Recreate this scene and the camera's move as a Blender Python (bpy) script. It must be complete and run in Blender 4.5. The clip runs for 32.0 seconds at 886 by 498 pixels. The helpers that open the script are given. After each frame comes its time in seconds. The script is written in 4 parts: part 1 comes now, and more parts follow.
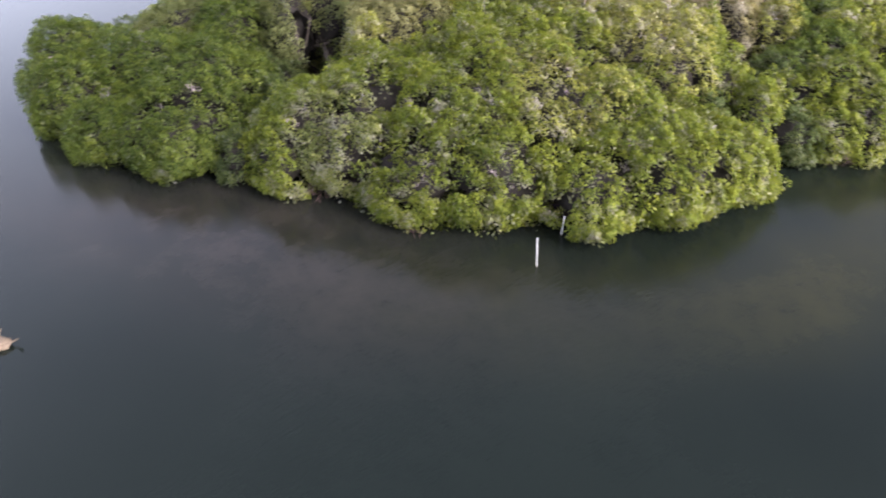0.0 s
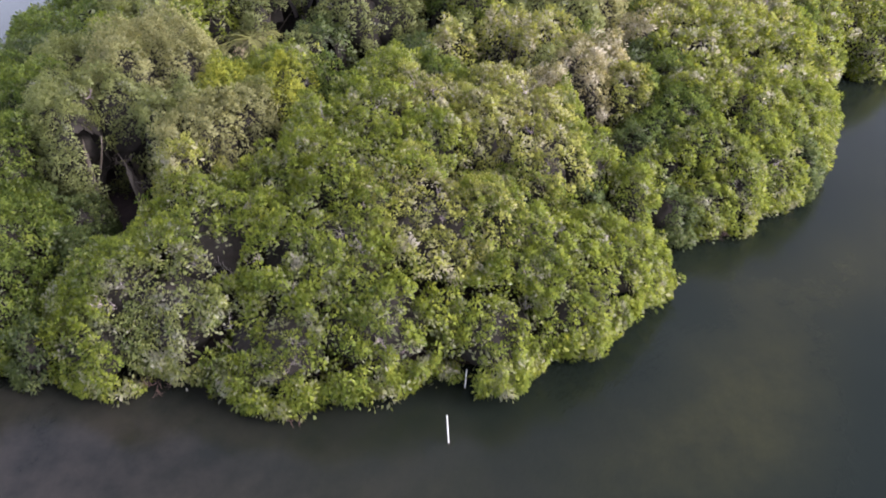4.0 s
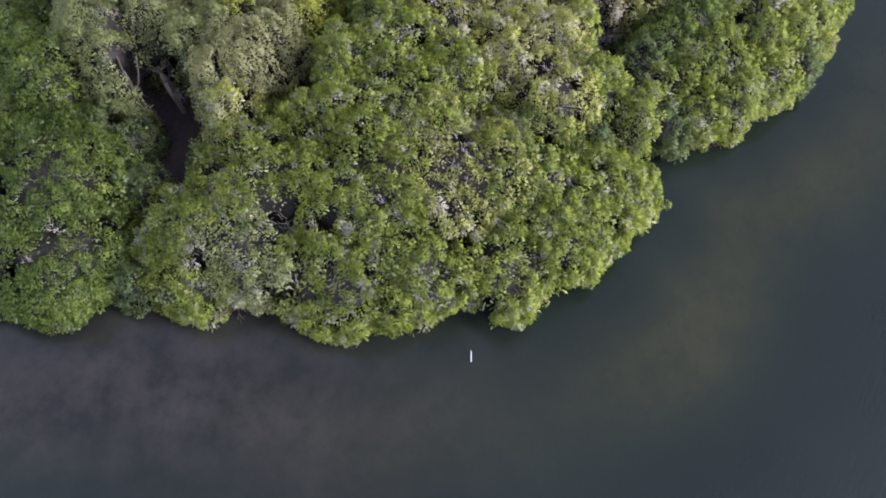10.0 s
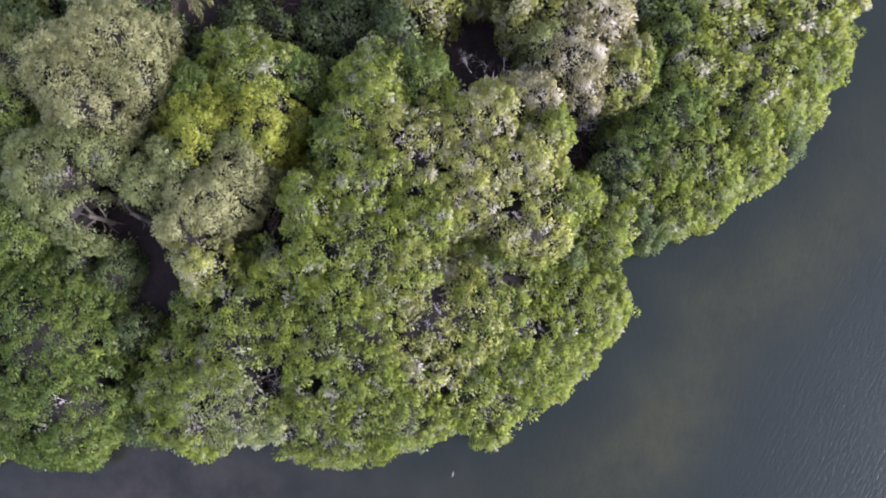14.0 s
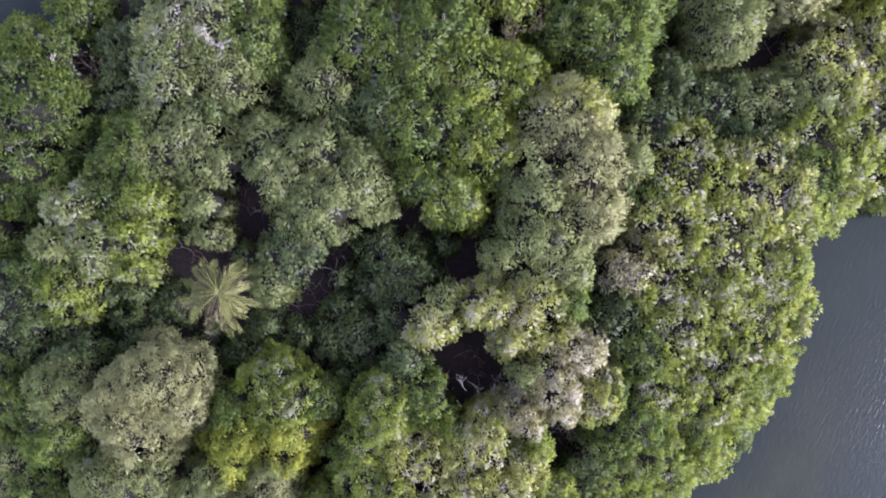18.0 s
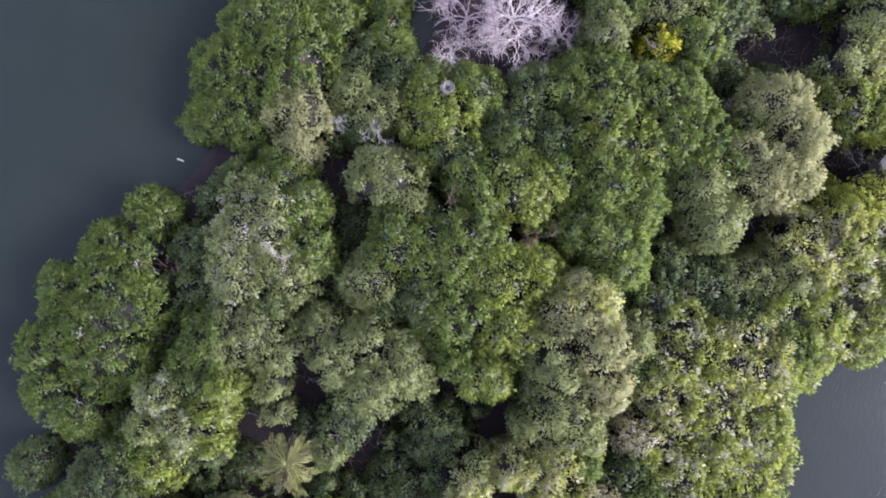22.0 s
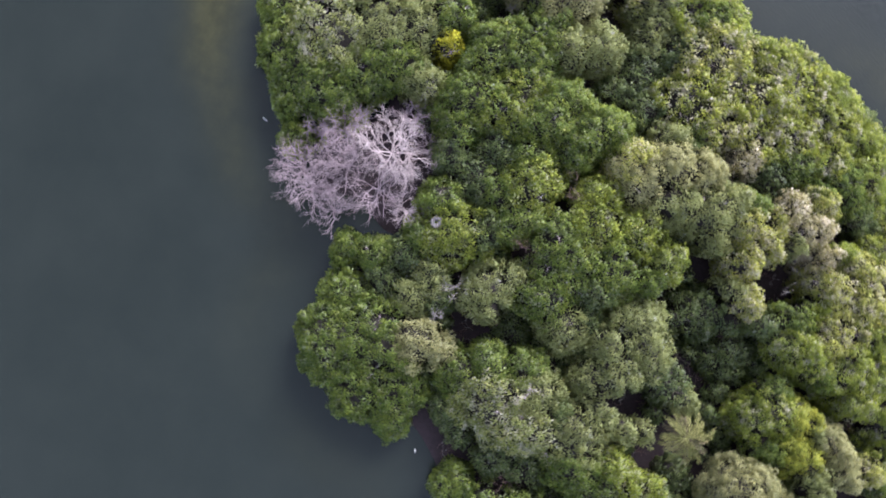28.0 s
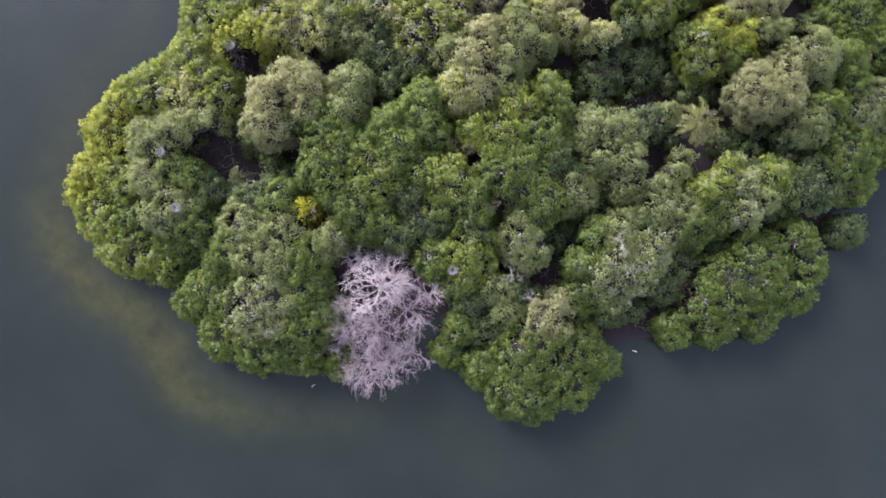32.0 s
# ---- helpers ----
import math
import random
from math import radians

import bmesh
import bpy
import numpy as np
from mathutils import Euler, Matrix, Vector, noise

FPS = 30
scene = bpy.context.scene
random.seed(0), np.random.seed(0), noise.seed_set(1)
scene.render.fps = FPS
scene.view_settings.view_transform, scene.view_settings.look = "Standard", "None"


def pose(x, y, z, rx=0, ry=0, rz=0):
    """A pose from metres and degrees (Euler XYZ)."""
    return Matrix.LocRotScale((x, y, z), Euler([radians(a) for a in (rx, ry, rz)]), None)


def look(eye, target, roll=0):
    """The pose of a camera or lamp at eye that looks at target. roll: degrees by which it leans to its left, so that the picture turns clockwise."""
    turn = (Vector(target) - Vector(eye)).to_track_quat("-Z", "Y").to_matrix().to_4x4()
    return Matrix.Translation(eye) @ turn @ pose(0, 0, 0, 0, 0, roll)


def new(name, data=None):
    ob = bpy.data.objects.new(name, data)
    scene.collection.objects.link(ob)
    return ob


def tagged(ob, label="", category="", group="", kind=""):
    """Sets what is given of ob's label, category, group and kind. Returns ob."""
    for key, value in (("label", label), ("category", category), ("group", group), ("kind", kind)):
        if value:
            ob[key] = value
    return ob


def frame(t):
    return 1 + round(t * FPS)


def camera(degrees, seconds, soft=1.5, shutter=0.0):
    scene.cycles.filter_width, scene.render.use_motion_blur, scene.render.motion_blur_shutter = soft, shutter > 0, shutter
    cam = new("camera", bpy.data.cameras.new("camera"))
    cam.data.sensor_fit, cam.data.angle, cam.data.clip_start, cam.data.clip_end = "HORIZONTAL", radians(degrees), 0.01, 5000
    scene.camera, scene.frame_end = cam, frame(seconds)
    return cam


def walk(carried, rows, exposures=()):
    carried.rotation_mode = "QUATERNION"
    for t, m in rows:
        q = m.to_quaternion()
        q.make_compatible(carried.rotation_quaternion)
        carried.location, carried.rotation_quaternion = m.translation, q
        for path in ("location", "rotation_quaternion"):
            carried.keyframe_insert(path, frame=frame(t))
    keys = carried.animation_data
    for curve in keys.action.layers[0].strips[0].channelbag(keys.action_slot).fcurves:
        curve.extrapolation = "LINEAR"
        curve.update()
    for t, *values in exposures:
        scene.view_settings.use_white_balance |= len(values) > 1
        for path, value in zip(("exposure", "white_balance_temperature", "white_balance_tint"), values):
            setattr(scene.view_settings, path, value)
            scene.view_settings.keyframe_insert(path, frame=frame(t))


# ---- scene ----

# ---- camera and its flight ----
cam = camera(64.07, 32.0, soft=1.75, shutter=0.5)
ROWS = (
    (0, 5.380, -51.521, 17.380, 53.355, 1.204, 19.670),
    (0.5, 5.070, -50.950, 17.395, 53.204, 1.011, 13.620),
    (1, 4.515, -50.259, 17.465, 52.980, 0.777, 8.620),
    (1.5, 4.112, -49.534, 17.519, 52.896, 0.757, 7.629),
    (2, 3.690, -48.597, 17.708, 52.767, 0.690, 6.550),
    (2.5, 3.281, -47.604, 17.965, 52.780, 0.591, 5.255),
    (3, 2.803, -46.561, 18.374, 52.674, 0.432, 3.907),
    (3.5, 2.203, -45.507, 18.937, 52.560, 0.209, 3.132),
    (4, 1.792, -44.459, 19.616, 52.502, 0.222, 3.112),
    (4.5, 1.403, -43.346, 20.431, 52.466, 0.072, 3.102),
    (5, 1.009, -42.258, 21.255, 52.786, 0.046, 3.076),
    (5.5, 0.620, -41.303, 22.109, 53.200, 0.156, 3.046),
    (6, 0.258, -40.602, 23.011, 52.780, 0.235, 3.056),
    (6.5, -0.057, -40.273, 23.976, 50.600, 0.114, 3.152),
    (7, -0.340, -40.172, 24.979, 47.230, -0.161, 3.306),
    (7.5, -0.356, -40.156, 25.936, 43.569, -0.202, 3.513),
    (8, -0.354, -40.205, 26.831, 39.981, -0.344, 3.567),
    (8.5, -0.294, -40.158, 27.802, 36.317, -0.468, 3.664),
    (9, -0.181, -40.031, 28.666, 32.916, -0.474, 3.630),
    (9.5, -0.079, -39.623, 29.564, 29.306, -0.514, 3.243),
    (10, -0.065, -38.899, 30.410, 25.903, -0.633, 2.566),
    (10.5, 0.037, -37.789, 31.169, 22.934, -0.518, 1.635),
    (11, 0.043, -36.325, 31.914, 20.285, -0.530, 0.599),
    (11.5, 0.037, -34.507, 32.660, 17.633, -0.556, -0.152),
    (12, 0.248, -32.482, 33.334, 15.282, -0.182, -0.099),
    (12.5, 0.503, -30.384, 34.008, 13.383, 0.226, -0.081),
    (13, 0.606, -27.623, 34.882, 10.642, 0.277, -0.109),
    (13.5, 0.625, -24.950, 35.639, 8.373, 0.204, -0.113),
    (14, 0.697, -22.191, 36.401, 5.917, 0.157, -0.131),
    (14.5, 0.833, -19.327, 37.187, 3.441, 0.144, -0.161),
    (15, 0.966, -16.458, 38.017, 1.479, 0.135, -0.178),
    (15.5, 1.030, -13.682, 38.909, 0.564, 0.100, -0.161),
    (16, 1.037, -10.986, 39.840, 0.350, 0.043, -0.119),
    (16.5, 0.846, -8.979, 40.638, 0.944, -0.228, -0.110),
    (17, 0.854, -7.102, 41.496, 1.350, -0.135, -0.073),
    (17.5, 0.624, -5.205, 42.348, 1.453, -0.322, -0.050),
    (18, 0.510, -3.496, 43.235, 1.617, -0.268, -0.054),
    (18.5, 0.272, -1.657, 44.127, 1.429, -0.328, -0.006),
    (19, 0.000, 0.000, 45.000, 1.343, -0.399, 0.003),
    (19.5, -0.148, 1.577, 45.865, 1.237, -0.305, 0.051),
    (20, -0.400, 2.981, 46.716, 1.252, -0.305, -0.036),
    (20.5, -0.667, 4.244, 47.590, 1.316, -0.344, -0.217),
    (21, -0.881, 5.662, 48.400, 1.057, -0.306, -0.440),
    (21.5, -1.142, 6.793, 49.259, 1.083, -0.293, -0.885),
    (22, -1.470, 7.750, 50.073, 1.249, -0.341, -1.724),
    (22.5, -1.803, 8.661, 50.981, 1.391, -0.381, -2.961),
    (23, -2.068, 9.516, 51.934, 1.589, -0.349, -4.260),
    (23.5, -2.289, 10.292, 52.823, 1.786, -0.236, -6.047),
    (24, -2.451, 11.252, 53.747, 1.740, -0.073, -9.092),
    (24.5, -2.701, 11.849, 54.693, 2.056, 0.013, -12.792),
    (25, -3.030, 12.684, 55.561, 2.133, -0.013, -19.840),
    (25.5, -3.447, 13.817, 56.334, 1.902, -0.184, -31.418),
    (26, -3.840, 14.985, 57.102, 1.619, -0.381, -44.274),
    (26.5, -4.099, 15.921, 57.957, 1.539, -0.483, -55.157),
    (27, -4.255, 16.653, 58.884, 1.645, -0.499, -63.970),
    (27.5, -4.414, 17.329, 59.714, 1.845, -0.576, -68.707),
    (28, -4.332, 17.987, 60.618, 1.812, -0.611, -74.343),
    (28.5, -4.223, 18.603, 61.522, 1.972, -0.600, -82.611),
    (29, -4.196, 19.219, 62.551, 2.207, -0.577, -92.414),
    (29.5, -3.715, 19.751, 63.521, 2.117, -0.451, -104.086),
    (30, -2.975, 19.914, 64.654, 1.740, -0.150, -118.634),
    (30.5, -2.024, 19.925, 65.633, 1.367, -0.059, -131.908),
    (31, -1.182, 19.922, 66.664, 1.325, -0.094, -142.623),
    (31.5, -0.505, 19.665, 67.582, 1.400, -0.013, -145.664),
    (32, 0.047, 19.725, 68.304, 1.966, -0.068, -145.900),
)

EXPOSURES = ((0, 2.17, 6100, 23), (4, 2.03, 6000, 23), (7, 1.87, 5550, 21), (8, 2.02, 5520, 21), (9, 1.97, 5500, 22), (13, 2.22, 5500, 25), (16, 2.31, 5380, 27), (18, 2.34, 5330, 27), (22, 2.33, 5430, 24), (27, 2.33, 5650, 21), (32, 2.32, 5620, 21))
walk(cam, [(t, pose(x, y, z, rx, ry, rz)) for t, x, y, z, rx, ry, rz in ROWS], EXPOSURES)

# ---- sky and sun ----
SUN_UP, SUN_TURN = 33.0, 106.0          # degrees above the horizon; clockwise from +y
world = bpy.data.worlds.new("sky")
scene.world = world
world.use_nodes = True
wn = world.node_tree
bg = wn.nodes["Background"]
sky = wn.nodes.new("ShaderNodeTexSky")
sky.sky_type, sky.sun_disc = "NISHITA", False
sky.sun_elevation, sky.sun_rotation = radians(SUN_UP), radians(SUN_TURN)
sky.air_density, sky.dust_density, sky.ozone_density = 1.0, 4.0, 1.0
soft_sky = wn.nodes.new("ShaderNodeMix")   # thin overcast takes most of the blue away
soft_sky.data_type = "RGBA"
grey = wn.nodes.new("ShaderNodeRGBToBW")
wn.links.new(sky.outputs[0], grey.inputs[0])
soft_sky.inputs[0].default_value = 0.72
wn.links.new(sky.outputs[0], soft_sky.inputs[6])
wn.links.new(grey.outputs[0], soft_sky.inputs[7])
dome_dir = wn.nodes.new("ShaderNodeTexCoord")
slope = wn.nodes.new("ShaderNodeVectorMath")   # added gradient brightens the west sky and dims the east, for the water's reflections
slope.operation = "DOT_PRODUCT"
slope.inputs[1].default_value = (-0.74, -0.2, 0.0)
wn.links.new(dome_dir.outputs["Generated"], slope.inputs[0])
# brightness factor of that added gradient, 1.0 at the zenith
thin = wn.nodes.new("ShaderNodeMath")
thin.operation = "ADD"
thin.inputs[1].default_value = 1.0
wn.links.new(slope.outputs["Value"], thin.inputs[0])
graded_sky = wn.nodes.new("ShaderNodeVectorMath")
graded_sky.operation = "SCALE"
wn.links.new(soft_sky.outputs[2], graded_sky.inputs[0])
wn.links.new(thin.outputs[0], graded_sky.inputs["Scale"])
wn.links.new(graded_sky.outputs[0], bg.inputs[0])
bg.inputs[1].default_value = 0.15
sun = new("sun", bpy.data.lights.new("sun", "SUN"))
sun.data.energy, sun.data.angle, sun.data.color = 1.4, radians(26), (1.0, 0.94, 0.83)
_a, _e = radians(SUN_TURN), radians(SUN_UP)
sun.matrix_world = look((60 * math.sin(_a), 60 * math.cos(_a), 60 * math.tan(_e)), (0, 0, 0))


# ---- materials ----
def material(name):
    m = bpy.data.materials.new(name)
    m.use_nodes = True
    n = m.node_tree.nodes
    return m, n, m.node_tree.links, n["Principled BSDF"], n["Material Output"]


def noise_node(n, l, coord, scale, detail=3.0, rough=0.55):
    t = n.new("ShaderNodeTexNoise")
    t.inputs["Scale"].default_value, t.inputs["Detail"].default_value, t.inputs["Roughness"].default_value = scale, detail, rough
    l.new(coord, t.inputs["Vector"])
    return t.outputs["Fac"]


def ramp(n, l, fac, *stops):
    r = n.new("ShaderNodeValToRGB")
    e = r.color_ramp.elements
    while len(e) < len(stops):
        e.new(0.5)
    for k, (p, c) in zip(e, stops):
        k.position, k.color = p, (*c, 1) if len(c) == 3 else c
    l.new(fac, r.inputs[0])
    return r.outputs[0]


def mixed(n, l, fac, a, b, kind="MIX"):
    m = n.new("ShaderNodeMix")
    m.data_type, m.blend_type = "RGBA", kind
    for s, v in ((0, fac), (6, a), (7, b)):
        if isinstance(v, (int, float)):
            m.inputs[s].default_value = v
        elif isinstance(v, tuple):
            m.inputs[s].default_value = (*v, 1)
        else:
            l.new(v, m.inputs[s])
    return m.outputs[2]


def number(n, l, op, a, b=0.0):
    m = n.new("ShaderNodeMath")
    m.operation = op
    for s, v in ((0, a), (1, b)):
        if isinstance(v, (int, float)):
            m.inputs[s].default_value = v
        else:
            l.new(v, m.inputs[s])
    return m.outputs[0]


def leaf_material(name, dark, mid, light, white=0.50, shine=0.58, white_colour=(0.34, 0.34, 0.35)):
    """Leaves: each one differs, sprays differ, and bird lime whitens patches (less of them as white rises)."""
    m, n, l, p, out = material(name)
    place = n.new("ShaderNodeTexCoord").outputs["Object"]
    isle = n.new("ShaderNodeNewGeometry").outputs["Random Per Island"]
    tuft = n.new("ShaderNodeAttribute")
    tuft.attribute_name = "tuft"
    spray = noise_node(n, l, place, 1.1, 2.0)
    broad = noise_node(n, l, place, 0.33, 2.0)
    own = number(n, l, "ADD", number(n, l, "MULTIPLY", isle, 0.07), number(n, l, "MULTIPLY", tuft.outputs["Fac"], 0.42))
    own = number(n, l, "ADD", own, number(n, l, "MULTIPLY", number(n, l, "ADD", spray, broad), 0.30))
    colour = ramp(n, l, own, (0.32, dark), (0.58, mid), (0.84, light))
    lime = noise_node(n, l, place, 0.95, 3.0, 0.6)
    lime = number(n, l, "ADD", lime, number(n, l, "MULTIPLY", number(n, l, "SUBTRACT", isle, 0.5), 0.07))
    patch = ramp(n, l, lime, (white, (0, 0, 0)), (white + 0.13, (1, 1, 1)))
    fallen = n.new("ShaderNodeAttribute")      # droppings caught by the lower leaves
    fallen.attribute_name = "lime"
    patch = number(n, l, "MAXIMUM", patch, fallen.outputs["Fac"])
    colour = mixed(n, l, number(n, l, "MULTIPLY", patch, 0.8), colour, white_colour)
    l.new(colour, p.inputs["Base Color"])
    p.inputs["Roughness"].default_value = shine
    p.inputs["Specular IOR Level"].default_value = 0.2
    glow = n.new("ShaderNodeBsdfTranslucent")
    l.new(mixed(n, l, 1.0, colour, (1.75, 1.65, 1.2), "MULTIPLY"), glow.inputs[0])      # light through a leaf is brighter and yellower
    both = n.new("ShaderNodeMixShader")
    both.inputs[0].default_value = 0.45
    l.new(p.outputs[0], both.inputs[1])
    l.new(glow.outputs[0], both.inputs[2])
    l.new(both.outputs[0], out.inputs[0])
    return m


def plain_material(name, a, b, scale=6.0, rough=0.85, bump=0.3, spec=0.3):
    m, n, l, p, out = material(name)
    place = n.new("ShaderNodeTexCoord").outputs["Object"]
    f = noise_node(n, l, place, scale, 6.0, 0.65)
    g = noise_node(n, l, place, scale / 7, 3.0)
    both = number(n, l, "ADD", number(n, l, "MULTIPLY", f, 0.6), number(n, l, "MULTIPLY", g, 0.4))
    l.new(ramp(n, l, both, (0.32, a), (0.68, b)), p.inputs["Base Color"])
    p.inputs["Roughness"].default_value, p.inputs["Specular IOR Level"].default_value = rough, spec
    if bump:
        k = n.new("ShaderNodeBump")
        k.inputs["Strength"].default_value, k.inputs["Distance"].default_value = bump, 0.05
        l.new(f, k.inputs["Height"])
        l.new(k.outputs[0], p.inputs["Normal"])
    return m


LEAF = {
    "M": leaf_material("mangrove_leaf", (0.084, 0.125, 0.024), (0.224, 0.269, 0.039), (0.400, 0.412, 0.074), 0.568, white_colour=(0.39, 0.36, 0.35)),
    "N": leaf_material("deep_green_leaf", (0.054, 0.090, 0.022), (0.150, 0.199, 0.037), (0.300, 0.328, 0.063), 0.635, white_colour=(0.33, 0.32, 0.32)),
    "K": leaf_material("yellowing_green_leaf", (0.072, 0.110, 0.022), (0.206, 0.248, 0.037), (0.385, 0.392, 0.068), 0.61, white_colour=(0.36, 0.34, 0.33)),
    # darker leaf copy: the shade under taller crowns is put into its colour
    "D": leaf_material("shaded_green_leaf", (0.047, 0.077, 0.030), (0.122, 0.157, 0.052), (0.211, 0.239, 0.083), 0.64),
    "O": leaf_material("olive_leaf", (0.130, 0.156, 0.042), (0.344, 0.360, 0.086), (0.525, 0.505, 0.155), 0.535, white_colour=(0.44, 0.40, 0.38)),
    "Y": leaf_material("yellow_green_leaf", (0.116, 0.151, 0.025), (0.304, 0.325, 0.048), (0.473, 0.442, 0.080), 0.67),
    "G": leaf_material("grey_green_leaf", (0.136, 0.161, 0.063), (0.229, 0.254, 0.098), (0.339, 0.350, 0.138), 0.62, 0.65),
    "T": leaf_material("tan_olive_leaf", (0.185, 0.192, 0.091), (0.305, 0.304, 0.143), (0.430, 0.414, 0.205), 0.68, 0.65),
    "W": leaf_material("limed_leaf", (0.110, 0.146, 0.053), (0.261, 0.292, 0.098), (0.452, 0.451, 0.165), 0.548, white_colour=(0.42, 0.40, 0.39)),
    "P": leaf_material("pale_limed_leaf", (0.144, 0.145, 0.061), (0.325, 0.296, 0.143), (0.500, 0.455, 0.267), 0.50, white_colour=(0.58, 0.54, 0.47)),
    "E": leaf_material("patched_mangrove_leaf", (0.088, 0.125, 0.023), (0.252, 0.286, 0.041), (0.385, 0.386, 0.076), 0.52, white_colour=(0.47, 0.43, 0.42)),
    "L": leaf_material("bright_yellow_leaf", (0.187, 0.209, 0.015), (0.385, 0.374, 0.022), (0.572, 0.517, 0.039), 0.75),
}
# hull colour within the crowns: shade between leaves is painted into it
INNER = plain_material("shade_shell", (0.020, 0.018, 0.016), (0.052, 0.046, 0.043), 5.0, 1.0, 0.0, 0.0)
BARK = plain_material("mangrove_bark", (0.060, 0.048, 0.038), (0.150, 0.125, 0.105), 9.0)
BLEACHED = plain_material("bleached_wood", (0.290, 0.236, 0.230), (0.530, 0.448, 0.436), 6.0, 0.8)
GREY_TWIG = plain_material("grey_twig", (0.170, 0.150, 0.140), (0.330, 0.300, 0.285), 6.0, 0.85)
PINK_TWIG = plain_material("pinkish_dead_twig", (0.190, 0.145, 0.152), (0.380, 0.305, 0.318), 6.0, 0.85)
LIME = plain_material("bird_lime", (0.07, 0.062, 0.058), (0.18, 0.17, 0.165), 5.0, 0.9)
RED_ROOT = plain_material("red_brown_root", (0.085, 0.050, 0.042), (0.190, 0.125, 0.110), 7.0, 0.85)
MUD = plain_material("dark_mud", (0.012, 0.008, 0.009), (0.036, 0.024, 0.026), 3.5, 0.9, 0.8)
POST = plain_material("white_post_paint", (0.52, 0.52, 0.50), (0.70, 0.70, 0.68), 8.0, 0.55, 0.1)
ROCK = plain_material("pale_driftwood", (0.130, 0.095, 0.065), (0.230, 0.180, 0.130), 7.0, 0.9, 0.8)
FROND = plain_material("palm_frond", (0.092, 0.098, 0.026), (0.190, 0.182, 0.055), 3.0, 0.7, 0.0)
FROND_DRY = plain_material("dry_palm_frond", (0.110, 0.090, 0.048), (0.210, 0.180, 0.100), 3.0, 0.8, 0.0)
NEST = plain_material("nest_sticks", (0.090, 0.078, 0.068), (0.240, 0.225, 0.215), 9.0, 0.9)


def water_material():
    m, n, l, p, out = material("estuary_water")
    place = n.new("ShaderNodeTexCoord").outputs["Object"]
    shoal = n.new("ShaderNodeAttribute")
    shoal.attribute_name = "shoal"
    murk = noise_node(n, l, place, 0.11, 5.0, 0.6)
    dark_se = ramp(n, l, murk, (0.3, (0.0045, 0.0078, 0.0060)), (0.7, (0.0072, 0.0112, 0.0088)))
    pale_nw = ramp(n, l, murk, (0.3, (0.0095, 0.0130, 0.0108)), (0.7, (0.0138, 0.0176, 0.0146)))
    nw_share = n.new("ShaderNodeAttribute")     # the water's own colour grows lighter towards the north-west
    nw_share.attribute_name = "pale_nw"
    deep = mixed(n, l, nw_share.outputs["Fac"], dark_se, pale_nw)
    bottom = ramp(n, l, noise_node(n, l, place, 0.42, 6.0, 0.72), (0.30, (0.016, 0.0172, 0.0085)), (0.70, (0.037, 0.0358, 0.0142)))
    silt = n.new("ShaderNodeAttribute")
    silt.attribute_name = "silt"
    brown = ramp(n, l, noise_node(n, l, place, 0.5, 6.0, 0.72), (0.36, (0.0110, 0.0095, 0.0092)), (0.64, (0.0330, 0.0265, 0.0240)))
    body = mixed(n, l, shoal.outputs["Fac"], deep, bottom)
    l.new(mixed(n, l, silt.outputs["Fac"], body, brown), p.inputs["Base Color"])
    p.inputs["Roughness"].default_value, p.inputs["IOR"].default_value = 0.12, 1.33
    turn = n.new("ShaderNodeMapping")
    turn.inputs["Rotation"].default_value = (0, 0, radians(-58))
    long = n.new("ShaderNodeMapping")
    long.inputs["Scale"].default_value = (0.42, 1.4, 1)
    l.new(place, turn.inputs["Vector"])
    l.new(turn.outputs[0], long.inputs["Vector"])
    turn = long
    swell = noise_node(n, l, turn.outputs[0], 4.4, 3.0, 0.55)
    fine = noise_node(n, l, turn.outputs[0], 11.0, 3.0, 0.6)
    gust = ramp(n, l, noise_node(n, l, place, 0.035, 2.0), (0.35, (0.55, 0.55, 0.55)), (0.65, (1, 1, 1)))
    high = number(n, l, "ADD", swell, number(n, l, "MULTIPLY", fine, 0.35))
    k = n.new("ShaderNodeBump")
    k.inputs["Distance"].default_value = 0.016
    wind = n.new("ShaderNodeAttribute")
    wind.attribute_name = "wind"               # the island's lee is calmer
    l.new(number(n, l, "MULTIPLY", gust, wind.outputs["Fac"]), k.inputs["Strength"])
    l.new(high, k.inputs["Height"])
    l.new(k.outputs[0], p.inputs["Normal"])
    return m


WATER = water_material()


# ---- mesh tools ----
def mesh_of(name, verts, faces, mat, smooth=False):
    """A mesh from arrays of corners and of faces, all with equally many corners."""
    verts, faces = np.asarray(verts, np.float32), np.asarray(faces, np.int32)
    me = bpy.data.meshes.new(name)
    me.vertices.add(len(verts))
    me.vertices.foreach_set("co", verts.ravel())
    count, k = faces.shape
    me.loops.add(count * k)
    me.loops.foreach_set("vertex_index", faces.ravel())
    me.polygons.add(count)
    me.polygons.foreach_set("loop_start", np.arange(0, count * k, k, dtype=np.int32))
    if smooth:
        me.polygons.foreach_set("use_smooth", np.ones(count, bool))
    me.materials.append(mat)
    me.update(calc_edges=True)
    me.validate()
    return me


def part(name, verts, faces, mat, parent, label="", smooth=False, at=None):
    ob = new(name, mesh_of(name, verts, faces, mat, smooth))
    ob.parent = parent
    if at is not None:
        ob.location = at
    return tagged(ob, label)


def thing(name, x, y, z, label, category, group=""):
    return_ob = new(name)
    return_ob.empty_display_size = 0.3
    return_ob.location = (x, y, z)
    return tagged(return_ob, label, category, group)


